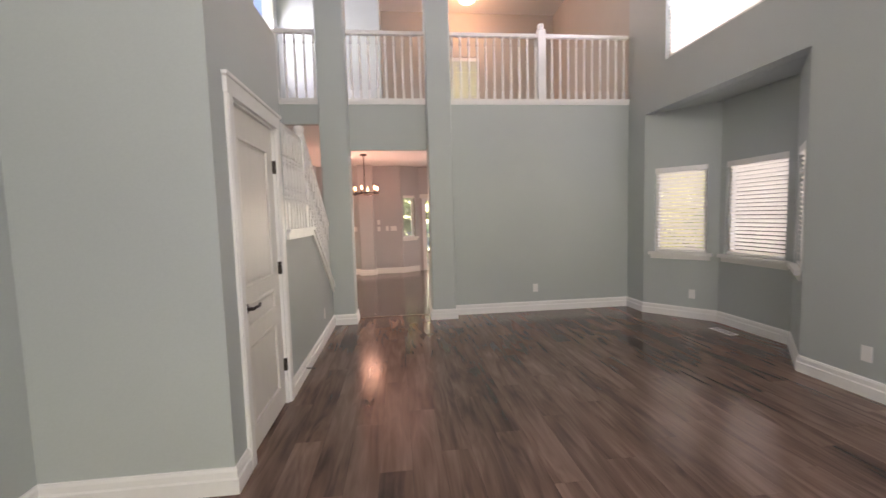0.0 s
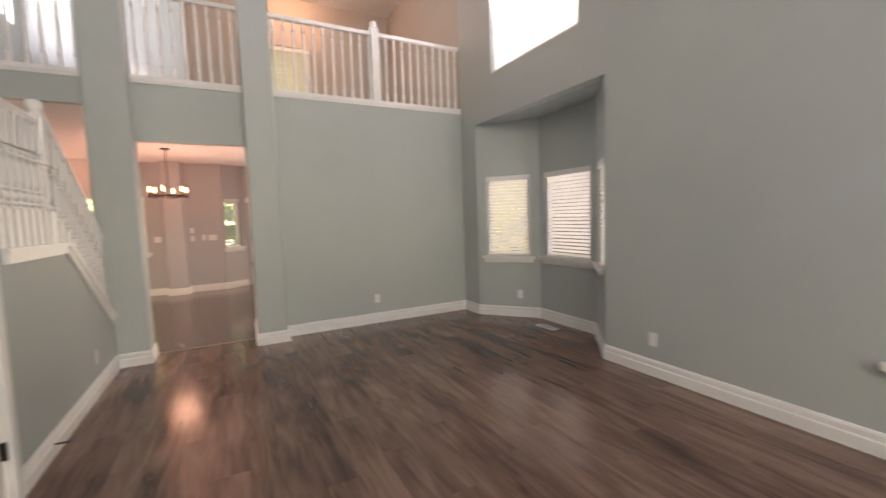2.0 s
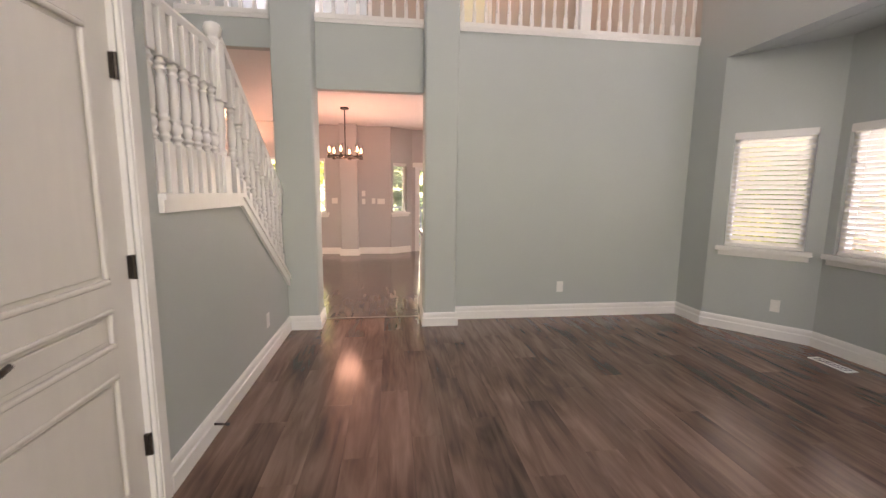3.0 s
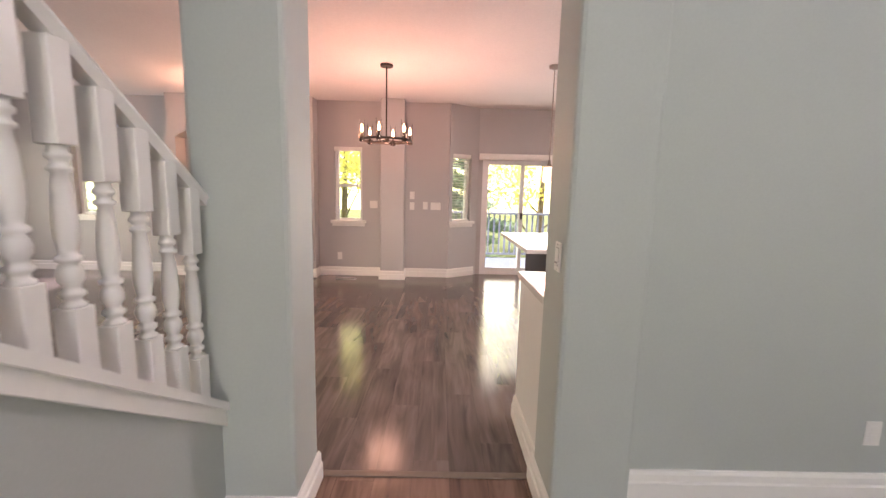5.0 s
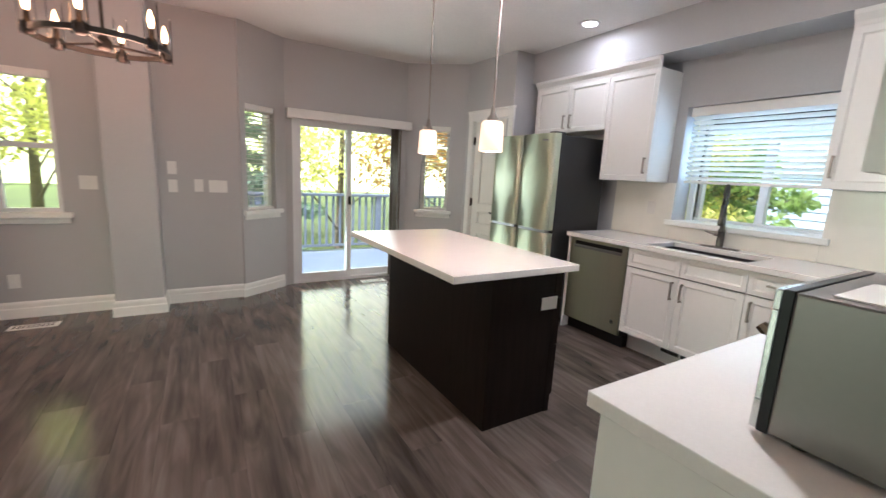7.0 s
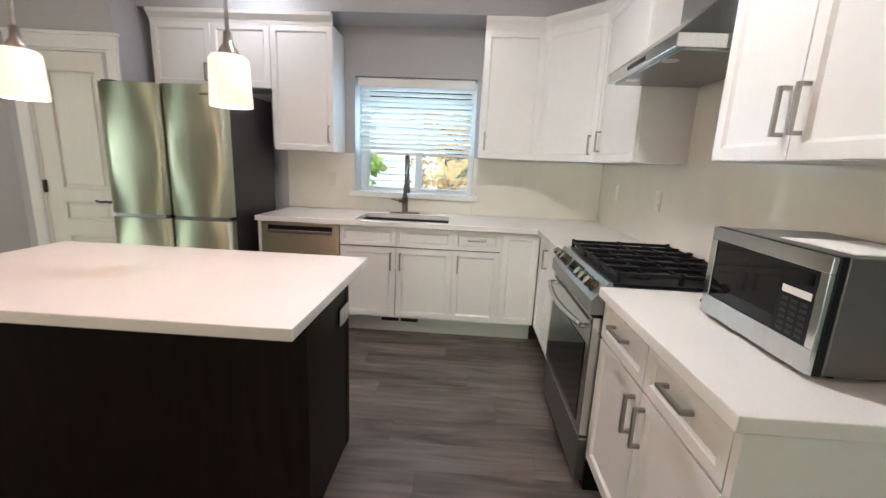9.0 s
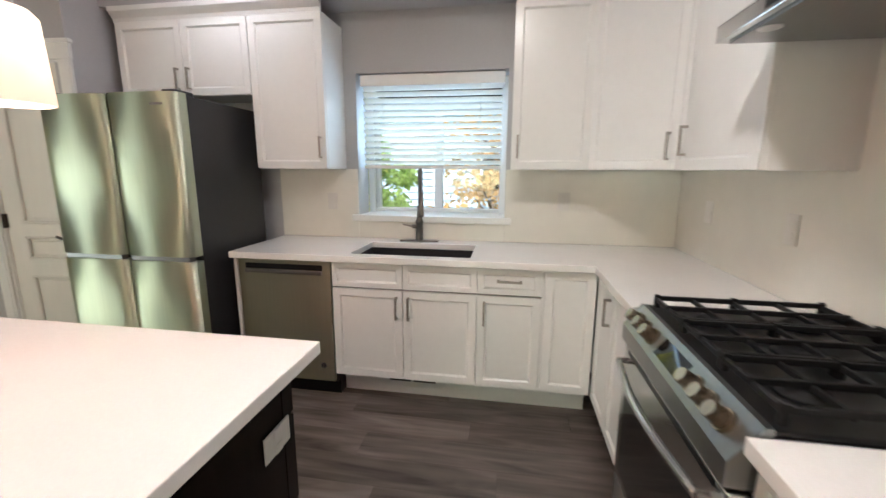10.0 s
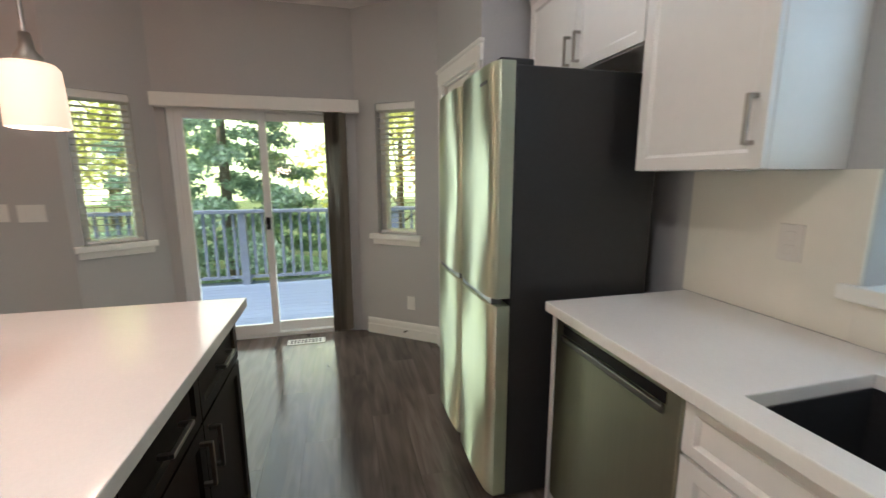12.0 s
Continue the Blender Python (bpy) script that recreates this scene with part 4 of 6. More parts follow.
# chandelier: a ring on a rod with glass cylinders
CLEAR = glass("clear_cylinder", gloss=0.035)
BULB = glowing("warm_bulb", (1.0, 0.46, 0.17), 11.0)
ch = thing("chandelier", "dark bronze ring chandelier with lit candle bulbs in glass cylinders", "chandelier", pose(-0.50, 9.66, 0))
part("canopy", turned(bmesh.new(), [(0.065, LOW - 0.025), (0.068, LOW - 0.02), (0.068, LOW)], 24), BRONZE, ch)
part("rod", rod(bmesh.new(), (0, 0, 1.87), (0, 0, LOW - 0.02), 0.008), BRONZE, ch)
bm = bmesh.new()
steps = 36
for r0, r1, z0, z1 in ((0.252, 0.272, 1.868, 1.892),):
    ring = [[bm.verts.new((r * math.cos(2 * math.pi * k / steps), r * math.sin(2 * math.pi * k / steps), z)) for r, z in ((r0, z0), (r1, z0), (r1, z1), (r0, z1))] for k in range(steps)]
    for k in range(steps):
        for j in range(4):
            bm.faces.new((ring[k][j], ring[k][(j + 1) % 4], ring[(k + 1) % steps][(j + 1) % 4], ring[(k + 1) % steps][j]))
bmesh.ops.recalc_face_normals(bm, faces=bm.faces)
part("ring", bm, BRONZE, ch)
part("hub", turned(bmesh.new(), [(0.02, 1.85), (0.035, 1.86), (0.035, 1.89), (0.015, 1.92)], 16), BRONZE, ch)
for k in range(6):
    a = 2 * math.pi * (k + 0.35) / 6
    c, s = math.cos(a), math.sin(a)
    if k % 2 == 0:
        part("spoke", rod(bmesh.new(), (0, 0, 1.88), (0.255 * c, 0.255 * s, 1.88), 0.006), BRONZE, ch)
    here = Matrix.Translation((0.262 * c, 0.262 * s, 0))
    part("candle_cup", turned(bmesh.new(), [(0.016, 1.85), (0.026, 1.86), (0.026, 1.90), (0.012, 1.91), (0.011, 1.95)], 14, here), BRONZE, ch)
    bm = bmesh.new()
    for r in (0.031, 0.0295):
        bmesh.ops.create_cone(bm, cap_ends=False, segments=20, radius1=r, radius2=r, depth=0.23, matrix=here @ Matrix.Translation((0, 0, 1.965)))
    g = part("glass_cylinder", bm, CLEAR, ch, "clear glass cylinder")
    g.visible_shadow = False
    part("bulb", turned(bmesh.new(), [(0.006, 1.95), (0.013, 1.965), (0.014, 1.985), (0.008, 2.015), (0.002, 2.035)], 12, here), BULB, ch, "glowing candle bulb")
lamp("chandelier_light", "SPOT", look((-0.50, 9.66, 1.25), (-0.50, 9.6601, 4)), 40, (1.0, 0.50, 0.31), radius=0.3, cone=168)
lamp("chandelier_glow", "POINT", pose(-0.50, 9.66, 1.80), 6, (1.0, 0.55, 0.32), radius=0.2)

# ceiling fixture in the family room
tr = thing("ceiling_fixture", "black ceiling fixture with thin arms and lit glass shades", "light", pose(-2.75, 10.62, LOW))
part("canopy", turned(bmesh.new(), [(0.05, -0.03), (0.062, -0.022), (0.062, 0.0)], 20), BLACK, tr)
part("stem", rod(bmesh.new(), (0, 0, -0.08), (0, 0, -0.028), 0.009, sides=10), BLACK, tr)
GLOBE = glowing("lit_glass_shade", (1.0, 0.56, 0.26), 9.0)
for k in range(4):
    turn_ = math.radians(28 + 90 * k)
    c, s_ = math.cos(turn_), math.sin(turn_)
    arm = part("arm", tube(bmesh.new(), [(0, 0, -0.075), (0.12 * c, 0.12 * s_, -0.07), (0.235 * c, 0.235 * s_, -0.075), (0.25 * c, 0.25 * s_, -0.10)], 0.006, 8), BLACK, tr)
    here = Matrix.Translation((0.25 * c, 0.25 * s_, 0))
    part("socket", turned(bmesh.new(), [(0.030, -0.135), (0.026, -0.105), (0.010, -0.096)], 14, here), BLACK, arm)
    part("glass_shade", turned(bmesh.new(), [(0.008, -0.198), (0.030, -0.185), (0.038, -0.160), (0.030, -0.1355)], 14, here), GLOBE, arm, "glowing frosted glass shade")
lamp("ceiling_fixture_glow", "POINT", pose(-2.75, 10.62, LOW - 0.30), 15, (1.0, 0.50, 0.26), radius=0.1)

# sliding door with valance and stacked vertical blind
a, b, u0, u1 = nook_windows[1]
m = opening(a, b, u0)
W, H = u1 - u0, 1.90
sd = tagged(thing("door_2", "white framed sliding glass door onto the deck", "door", m), kind="structure")
bm = bmesh.new()
for s in ((0, 0.045, -0.13, -0.02, 0, H), (W - 0.045, W, -0.13, -0.02, 0, H), (0.045, W - 0.045, -0.13, -0.02, H - 0.045, H), (0.045, W - 0.045, -0.13, -0.02, 0, 0.035)):
    box(bm, *s)
part("door_frame", bm, VINYL, sd)
for x0, x1, n in ((0.045, W / 2 + 0.03, -0.105), (W / 2 - 0.03, W - 0.045, -0.06)):
    bm = bmesh.new()
    for s in ((x0, x0 + 0.055, n, n + 0.035, 0.035, H - 0.045), (x1 - 0.055, x1, n, n + 0.035, 0.035, H - 0.045), (x0 + 0.055, x1 - 0.055, n, n + 0.035, 0.035, 0.115), (x0 + 0.055, x1 - 0.055, n, n + 0.035, H - 0.105, H - 0.045)):
        box(bm, *s, bevel=0.003)
    leaf = part("sliding_sash", bm, VINYL, sd)
    p = part("pane", boxed(x0 + 0.055, x1 - 0.055, n + 0.015, n + 0.02, 0.115, H - 0.105), PANE, leaf)
    p.visible_shadow = False
part("door_latch", boxed(W / 2 - 0.015, W / 2 + 0.012, -0.024, 0.004, 0.93, 1.03, bevel=0.004), BLACK, sd)
VB = material("vertical_blind_fabric", (0.22, 0.19, 0.15), 0.8, grain=0.08, scale=120, random_amount=0.1)
vb = thing("vertical_blind", "stacked taupe vertical blind with a white valance", "blind", m)
part("valance", boxed(-0.10, W + 0.06, 0.012, 0.10, H - 0.04, H + 0.058, bevel=0.006), TRIM, vb)
for k in range(9):
    s = part("vane", boxed(-0.045, 0.045, -0.0012, 0.0012, 0.03, H - 0.02), VB, vb)
    s.matrix_basis = pose(0.03 + k * 0.016, 0.05, 0, 0, 0, 70 + random.uniform(-14, 14))

# ---- kitchen ----
KX = facing((XK, YK), (XK, 10.53))     # u = y - YK, out towards -x
KY_ = facing((0, YK), (XK, YK))        # u = x, out towards +y
BZ, CT, TOPZ, UB, UT = 0.168, 0.860, 0.897, 1.372, 2.27


def slab(bm, rects, holes, z0, z1):
    """A flat slab over rectangles (x0, x1, y0, y1) less holes, with no faces inside."""
    xs = sorted({v for r in (*rects, *holes) for v in r[:2]})
    ys = sorted({v for r in (*rects, *holes) for v in r[2:]})

    def solid(i, k):
        if not (0 <= i < len(xs) - 1 and 0 <= k < len(ys) - 1):
            return False
        x, y = (xs[i] + xs[i + 1]) / 2, (ys[k] + ys[k + 1]) / 2
        inside = lambda r: r[0] < x < r[1] and r[2] < y < r[3]
        return any(inside(r) for r in rects) and not any(inside(r) for r in holes)

    seen = {}

    def quad(*corners):
        for c in corners:
            if c not in seen:
                seen[c] = bm.verts.new(c)
        bm.faces.new([seen[c] for c in corners])

    for i in range(len(xs) - 1):
        for k in range(len(ys) - 1):
            if not solid(i, k):
                continue
            a, b, c, d = xs[i], xs[i + 1], ys[k], ys[k + 1]
            quad((a, c, z1), (b, c, z1), (b, d, z1), (a, d, z1))
            quad((a, d, z0), (b, d, z0), (b, c, z0), (a, c, z0))
            if not solid(i - 1, k):
                quad((a, c, z0), (a, c, z1), (a, d, z1), (a, d, z0))
            if not solid(i + 1, k):
                quad((b, d, z0), (b, d, z1), (b, c, z1), (b, c, z0))
            if not solid(i, k - 1):
                quad((b, c, z0), (b, c, z1), (a, c, z1), (a, c, z0))
            if not solid(i, k + 1):
                quad((a, d, z0), (a, d, z1), (b, d, z1), (b, d, z0))
    bmesh.ops.recalc_face_normals(bm, faces=bm.faces)
    sharp = [e for e in bm.edges if len(e.link_faces) == 2 and e.calc_face_angle() > 0.5]
    bmesh.ops.bevel(bm, geom=sharp, offset=0.003, segments=2, affect="EDGES", profile=0.5)
    return bm


def cabinet(name, m, u0, u1, z0, z1, depth, fronts, label, group, toe=True, mat=None):
    """A cabinet box with its fronts; fronts are rows of kind, u0, u1, z0, z1, handle."""
    ob = thing(name, label, "cabinet", m, group)
    part("body", boxed(u0 + 0.0005, u1 - 0.0005, 0.002, depth - 0.0205, z0, z1 if name != "sink_cabinet" else 0.655), mat or LACQUER, ob)
    if name == "sink_cabinet":
        part("front_rail", boxed(u0 + 0.0005, u1 - 0.0005, depth - 0.04, depth - 0.0205, 0.655, z1), LACQUER, ob)
    if toe:
        part("toe_kick", boxed(u0 + 0.0005, u1 - 0.0005, 0.002, depth - 0.14, 0, z0), mat or LACQUER, ob)
    # dark sheet behind the fronts puts shade into their gaps by colour
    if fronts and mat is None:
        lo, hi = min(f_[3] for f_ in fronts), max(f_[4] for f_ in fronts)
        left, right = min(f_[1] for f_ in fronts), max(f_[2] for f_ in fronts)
        part("face_frame", boxed(left + 0.004, right - 0.004, depth - 0.0204, depth - 0.0194, lo + 0.004, hi - 0.004), GAP_SHADE, ob, "dark sheet standing in for shade between the doors")
    for kind, a, b, c, d, handle in fronts:
        front(ob, kind, a, b, c, d, depth, handle, mat)
    return ob


BASE, WALLS = "base cabinets of the kitchen", "wall cabinets of the kitchen"
D1_, Y = 0.612, lambda y: y - YK
# sink wall, base
part("end_panel", boxed(Y(9.518), Y(9.538), 0.002, D1_, 0, CT), LACQUER, thing("base_end_panel", "white end panel beside the dishwasher", "cabinet", KX))
s0, s1, mid = Y(8.10), Y(8.93), Y(8.515)
cabinet("sink_cabinet", KX, s0, s1, BZ, CT, D1_, [("drawer_front", s0, mid, 0.71, CT - 0.006, None), ("drawer_front", mid, s1, 0.71, CT - 0.006, None),
        ("door", s0, mid, BZ, 0.705, ("v", mid - 0.035, 0.605)), ("door", mid, s1, BZ, 0.705, ("v", mid + 0.035, 0.605))], "white sink base cabinet with two doors", BASE)
d0, d1 = Y(7.757), Y(8.10)
cabinet("drawer_cabinet", KX, d0, d1, BZ, CT, D1_, [("drawer_front", d0, d1, 0.71, CT - 0.006, ("h", (d0 + d1) / 2, 0.79)), ("door", d0, d1, BZ, 0.705, ("v", d1 - 0.04, 0.605))], "white base cabinet with one drawer over a door", BASE)
f0, f1 = Y(7.479), Y(7.757)
cabinet("corner_cabinet", KX, f0 + 0.001, f1, BZ, CT, D1_, [("fixed_panel", f0 + 0.004, f1 - 0.012, BZ, CT - 0.006, None)], "white blind corner base cabinet panel", BASE)
tv = thing("toe_kick_vent", "white slotted register in the toe kick", "vent", KX @ Matrix.Translation((mid - 0.02, D1_ - 0.14, 0.085)))
part("frame", boxed(-0.16, 0.16, 0.0005, 0.006, -0.035, 0.035, bevel=0.002), LACQUER, tv)
for a in (-0.145, 0.008):
    part("slot", boxed(a, a + 0.137, 0.006, 0.0066, 0.0, 0.027), SLOT, tv)
# range wall, base
D2_ = 0.578
cabinet("corner_base_cabinet", KY_, 2.095, XK - D1_ + 0.0, BZ, CT, D2_, [("door", 2.43, XK - D1_ - 0.004, BZ, CT - 0.006, ("v", 2.47, 0.74)), ("fixed_panel", 2.10, 2.425, BZ, CT - 0.006, None)], "white corner base cabinet with one door", BASE)
p0, p1, pm = 0.60, 1.366, 0.985
cabinet("drawer_base_cabinet", KY_, p0, p1, BZ, CT, D2_, [("drawer_front", p0, pm, 0.70, CT - 0.006, ("h", (p0 + pm) / 2, 0.79)), ("drawer_front", pm, p1, 0.70, CT - 0.006, ("h", (pm + p1) / 2, 0.79)),
        ("door", p0, pm, BZ, 0.695, ("v", pm - 0.035, 0.595)), ("door", pm, p1, BZ, 0.695, ("v", pm + 0.035, 0.595))], "white base cabinet with two drawers over two doors", BASE)
part("end_panel", boxed(0.578, 0.5995, YK + 0.003, YK + D2_, 0.0, CT), LACQUER, thing("peninsula_end_panel", "white end panel of the counter by the opening", "cabinet"))
skirting("baseboard_panel", [(0.578, YK + 0.01), (0.578, YK + D2_ - 0.005)])

# worktops
wt = thing("worktop", "white quartz worktop with an undermount sink", "worktop")
part("slab", slab(bmesh.new(), [(2.717, XK - 0.013, YK + 0.012, 9.545), (2.092, 2.717, YK + 0.012, 7.505)], [(2.80, 3.19, 8.145, 8.835)], CT, TOPZ), QUARTZ, wt)
wt = thing("worktop", "white quartz worktop under the microwave", "worktop")
part("slab", slab(bmesh.new(), [(0.562, 1.369, YK + 0.012, 7.505)], [], CT, TOPZ), QUARTZ, wt)
structure("backsplash_east", slab(bmesh.new(), [(XK - 0.012, XK - 0.0005, YK + 0.012, KW[0] - 0.002), (XK - 0.012, XK - 0.0005, KW[1] + 0.002, 9.56)], [], TOPZ, UB), SPLASH, "pale glossy slab backsplash", "backsplash")
structure("backsplash_window", boxed(XK - 0.0115, XK - 0.0005, KW[0] - 0.0015, KW[1] + 0.0015, TOPZ, KW[2] - 0.031), SPLASH, "pale glossy slab backsplash below the window", "backsplash")
structure("backsplash_south", boxed(0.60, XK, YK + 0.0005, YK + 0.0115, TOPZ, 2.36), SPLASH, "pale glossy slab backsplash behind the range", "backsplash")

# sink and faucet
sk = thing("sink", "charcoal granite undermount sink", "sink")
a, b, c, d, t = 2.793, 3.20, 8.135, 8.845, 0.012
part("basin_floor", boxed(a, b, c, d, 0.66, 0.67), GRANITE, sk)
for side in ((a, a + t, c, d), (b - t, b, c, d), (a + t, b - t, c, c + t), (a + t, b - t, d - t, d)):
    part("basin_wall", boxed(*side, 0.67, CT - 0.0005), GRANITE, sk)
part("drain", turned(bmesh.new(), [(0.045, 0.670), (0.045, 0.673), (0.03, 0.672)], 20, Matrix.Translation((3.03, 8.49, 0))), STEEL, sk)
fa = thing("faucet", "dark nickel spring pull-down kitchen faucet", "faucet", pose(3.265, 8.53, TOPZ))
FM = material("faucet_nickel", (0.20, 0.18, 0.165), 0.30, metal=1.0, grain=0.05)
part("base_plate", boxed(-0.028, 0.028, -0.13, 0.13, 0.0005, 0.012, bevel=0.005), FM, fa)
part("body", turned(bmesh.new(), [(0.027, 0.012), (0.025, 0.02), (0.023, 0.12), (0.026, 0.125), (0.026, 0.135), (0.018, 0.15), (0.016, 0.24)], 18), FM, fa)
part("lever", rod(rod(bmesh.new(), (0, 0.02, 0.10), (0, 0.05, 0.10), 0.013), (0, 0.05, 0.10), (0, 0.115, 0.112), 0.006, 0.004), FM, fa)
bm = bmesh.new()
turn = Matrix.Rotation(radians(17), 4, "Z")
arc = [(0, 0, 0.24), (0, 0, 0.40)] + [(-0.07 + 0.07 * math.cos(a), 0, 0.40 + 0.07 * math.sin(a)) for a in [math.pi * k / 10 for k in range(1, 11)]] + [(-0.14, 0, 0.33)]
arc = [turn @ Vector(p) for p in arc]
tube(bm, arc, 0.007, 8)
part("hose", bm, FM, fa)
coil, lengths = [], [0.0]
for p, q in zip(arc, arc[1:]):
    lengths.append(lengths[-1] + (q - p).length)
for k in range(420):
    s_ = lengths[-1] * k / 419
    j = max(i for i in range(len(arc) - 1) if lengths[i] <= s_ + 1e-9)
    d_ = (arc[j + 1] - arc[j]).normalized()
    side = d_.cross(turn @ Vector((0, 1, 0))).normalized()
    up_ = d_.cross(side)
    w_ = 2 * math.pi * k / 10
    coil.append(arc[j] + d_ * (s_ - lengths[j]) + (side * math.cos(w_) + up_ * math.sin(w_)) * 0.0115)
part("spring", tube(bmesh.new(), coil, 0.0024, 5), FM, fa)
end = turn @ Vector((-0.14, 0, 0))
part("spray_head", turned(bmesh.new(), [(0.017, 0.18), (0.019, 0.20), (0.014, 0.25), (0.013, 0.335)], 14, Matrix.Translation(end)), FM, fa)
part("holder", rod(bmesh.new(), (0, 0, 0.225), end + Vector((0, 0, 0.255)), 0.006), FM, fa)

# wall cabinets on the sink wall
D3 = 0.307
c0, c1, cm = Y(9.537), Y(10.45), Y(9.99)
cabinet("fridge_cabinet", KX, c0, c1, 1.82, UT, D3, [("door", c0, cm, 1.82, UT, ("v", cm - 0.04, 1.92)), ("door", cm, c1, 1.82, UT, ("v", cm + 0.04, 1.92))], "white two-door cabinet above the refrigerator", WALLS, toe=False)
c0, c1 = Y(9.062), Y(9.535)
cabinet("wall_cabinet", KX, c0, c1, UB, UT, D3, [("door", c0, c1, UB, UT, ("v", c0 + 0.035, 1.50))], "white one-door wall cabinet beside the window", WALLS, toe=False)
c0, c1 = Y(7.51), Y(7.946)
cabinet("wall_cabinet", KX, c0, c1, UB, UT, D3, [("door", c0, c1, UB, UT, ("v", c1 - 0.035, 1.50))], "white one-door wall cabinet beside the window", WALLS, toe=False)
# diagonal corner cabinet
dg = thing("corner_wall_cabinet", "white diagonal corner wall cabinet", "cabinet", group=WALLS)
e0, e1 = (XK - D3 + 0.02, 7.506), (2.738, YK + 0.285 - 0.02)
part("body", prism(bmesh.new(), [(XK - 0.014, YK + 0.014), (XK - 0.014, 7.506), e0, e1, (2.738, YK + 0.014)], "z", UB, UT), LACQUER, dg)
md = facing(e1, e0)
dw = span(e0, e1)
ob = part("door", panel(dw - 0.006, UT - UB - 0.004), LACQUER, dg)
ob.matrix_basis = md @ Matrix.Translation((0.003, 0.001, UB + 0.002))
h = new("handle", PULL_V)
h.parent = ob
h.matrix_basis = Matrix.Translation((0.04, 0.02, 0.11))
tagged(h, "satin nickel bar pull")
# wall cabinets on the range wall
D4 = 0.285
cabinet("wall_cabinet", KY_, 2.057, 2.736, UB, UT, D4, [("door", 2.057, 2.736, UB, UT, ("v", 2.625, 1.50))], "white one-door wall cabinet beside the hood", WALLS, toe=False)
cabinet("wall_cabinet", KY_, 0.68, 1.364, UB, UT, D4, [("door", 0.68, 1.022, UB, UT, ("v", 0.99, 1.50)), ("door", 1.022, 1.364, UB, UT, ("v", 1.054, 1.50))], "white two-door wall cabinet above the microwave", WALLS, toe=False)


def crown(points):
    skirting("cabinet_crown", points, LACQUER, ((0.0, UT - 0.002), (0.012, UT - 0.002), (0.016, UT + 0.02), (0.045, UT + 0.055), (0.05, UT + 0.0795), (0.0, UT + 0.0795)))


# the crown runs with the cabinets on its right
crown([(XK - D3 + 0.01, 9.062), (XK - D3 + 0.01, 10.45)])
crown([(2.057, YK + D4 - 0.01), (2.738, YK + D4 - 0.01), (XK - D3 + 0.01, 7.51), (XK - D3 + 0.01, 7.946)])
crown([(0.68, YK + D4 - 0.01), (1.364, YK + D4 - 0.01)])

# refrigerator
fr = thing("refrigerator", "stainless steel four-door refrigerator with dark sides", "refrigerator")
FY0, FY1, FM_, FXF = 9.615, 10.465, 10.04, 2.525
part("cabinet_body", boxed(FXF + 0.085, 3.22, FY0 + 0.004, FY1 - 0.004, 0.03, 1.74, bevel=0.006), CHARCOAL, fr, "dark grey side panels")
for y in (FY0 + 0.06, FY1 - 0.06):
    part("foot", boxed(FXF + 0.12, FXF + 0.17, y - 0.02, y + 0.02, 0, 0.03), RUBBER, fr)
    part("hinge_cover", boxed(FXF + 0.03, FXF + 0.16, y - 0.04, y + 0.04, 1.741, 1.765, bevel=0.006), CHARCOAL, fr)


def bowed(y0, y1, z0, z1):
    """A door with a softly bowed steel front and rounded sides."""
    bm = bmesh.new()
    n = 14
    rows = []
    for k in range(n + 1):
        s = k / n
        edge = 0.020 * (1 - min(1, min(s, 1 - s) * 9)) ** 2
        bow = 0.010 * (1 - (2 * s - 1) ** 2)
        y = y0 + s * (y1 - y0)
        rows.append((FXF - bow + edge + 0.008, y))
    prism(bm, [*rows, (FXF + 0.08, y1), (FXF + 0.08, y0)], "z", z0, z1)
    for f in bm.faces:
        f.smooth = abs(f.normal.z) < 0.5 and f.normal.x < -0.2
    return bm


for y0, y1 in ((FY0, FM_ - 0.003), (FM_ + 0.003, FY1)):
    part("upper_door", bowed(y0, y1, 0.895, 1.75), FRIDGE, fr)
    part("lower_door", bowed(y0, y1, 0.05, 0.865), FRIDGE, fr)
    part("door_grip", boxed(FXF + 0.015, FXF + 0.06, y0 + 0.03, y1 - 0.03, 0.867, 0.893), STEEL_DARK, fr)
part("badge", boxed(FXF - 0.001, FXF + 0.004, FY0 + 0.075, FY0 + 0.165, 1.685, 1.697), STEEL_DARK, fr, "small plain badge bar")

# dishwasher
dwm = thing("dishwasher", "dark stainless steel dishwasher with a pocket handle", "dishwasher", KX)
w0, w1 = Y(8.935), Y(9.514)
part("body", boxed(w0, w1, 0.02, D1_ - 0.03, 0.1, CT - 0.004), CHARCOAL, dwm)
part("toe_kick", boxed(w0, w1, 0.02, D1_ - 0.075, 0.0, 0.1), BLACK, dwm)
part("door", boxed(w0 + 0.003, w1 - 0.003, D1_ - 0.03, D1_ - 0.002, 0.115, CT - 0.008, bevel=0.004), DISHSTEEL, dwm)
part("handle", boxed(w0 + 0.05, w1 - 0.05, D1_ - 0.002, D1_ + 0.012, 0.772, 0.796, bevel=0.005), STEEL_DARK, dwm)
part("handle_recess", boxed(w0 + 0.05, w1 - 0.05, D1_ - 0.0022, D1_ - 0.0005, 0.797, 0.83), BLACK, dwm)
part("badge", rod(bmesh.new(), (w0 + 0.07, D1_ - 0.0025, 0.215), (w0 + 0.07, D1_ - 0.0005, 0.215), 0.018, sides=18), STEEL, dwm, "small round metal badge")

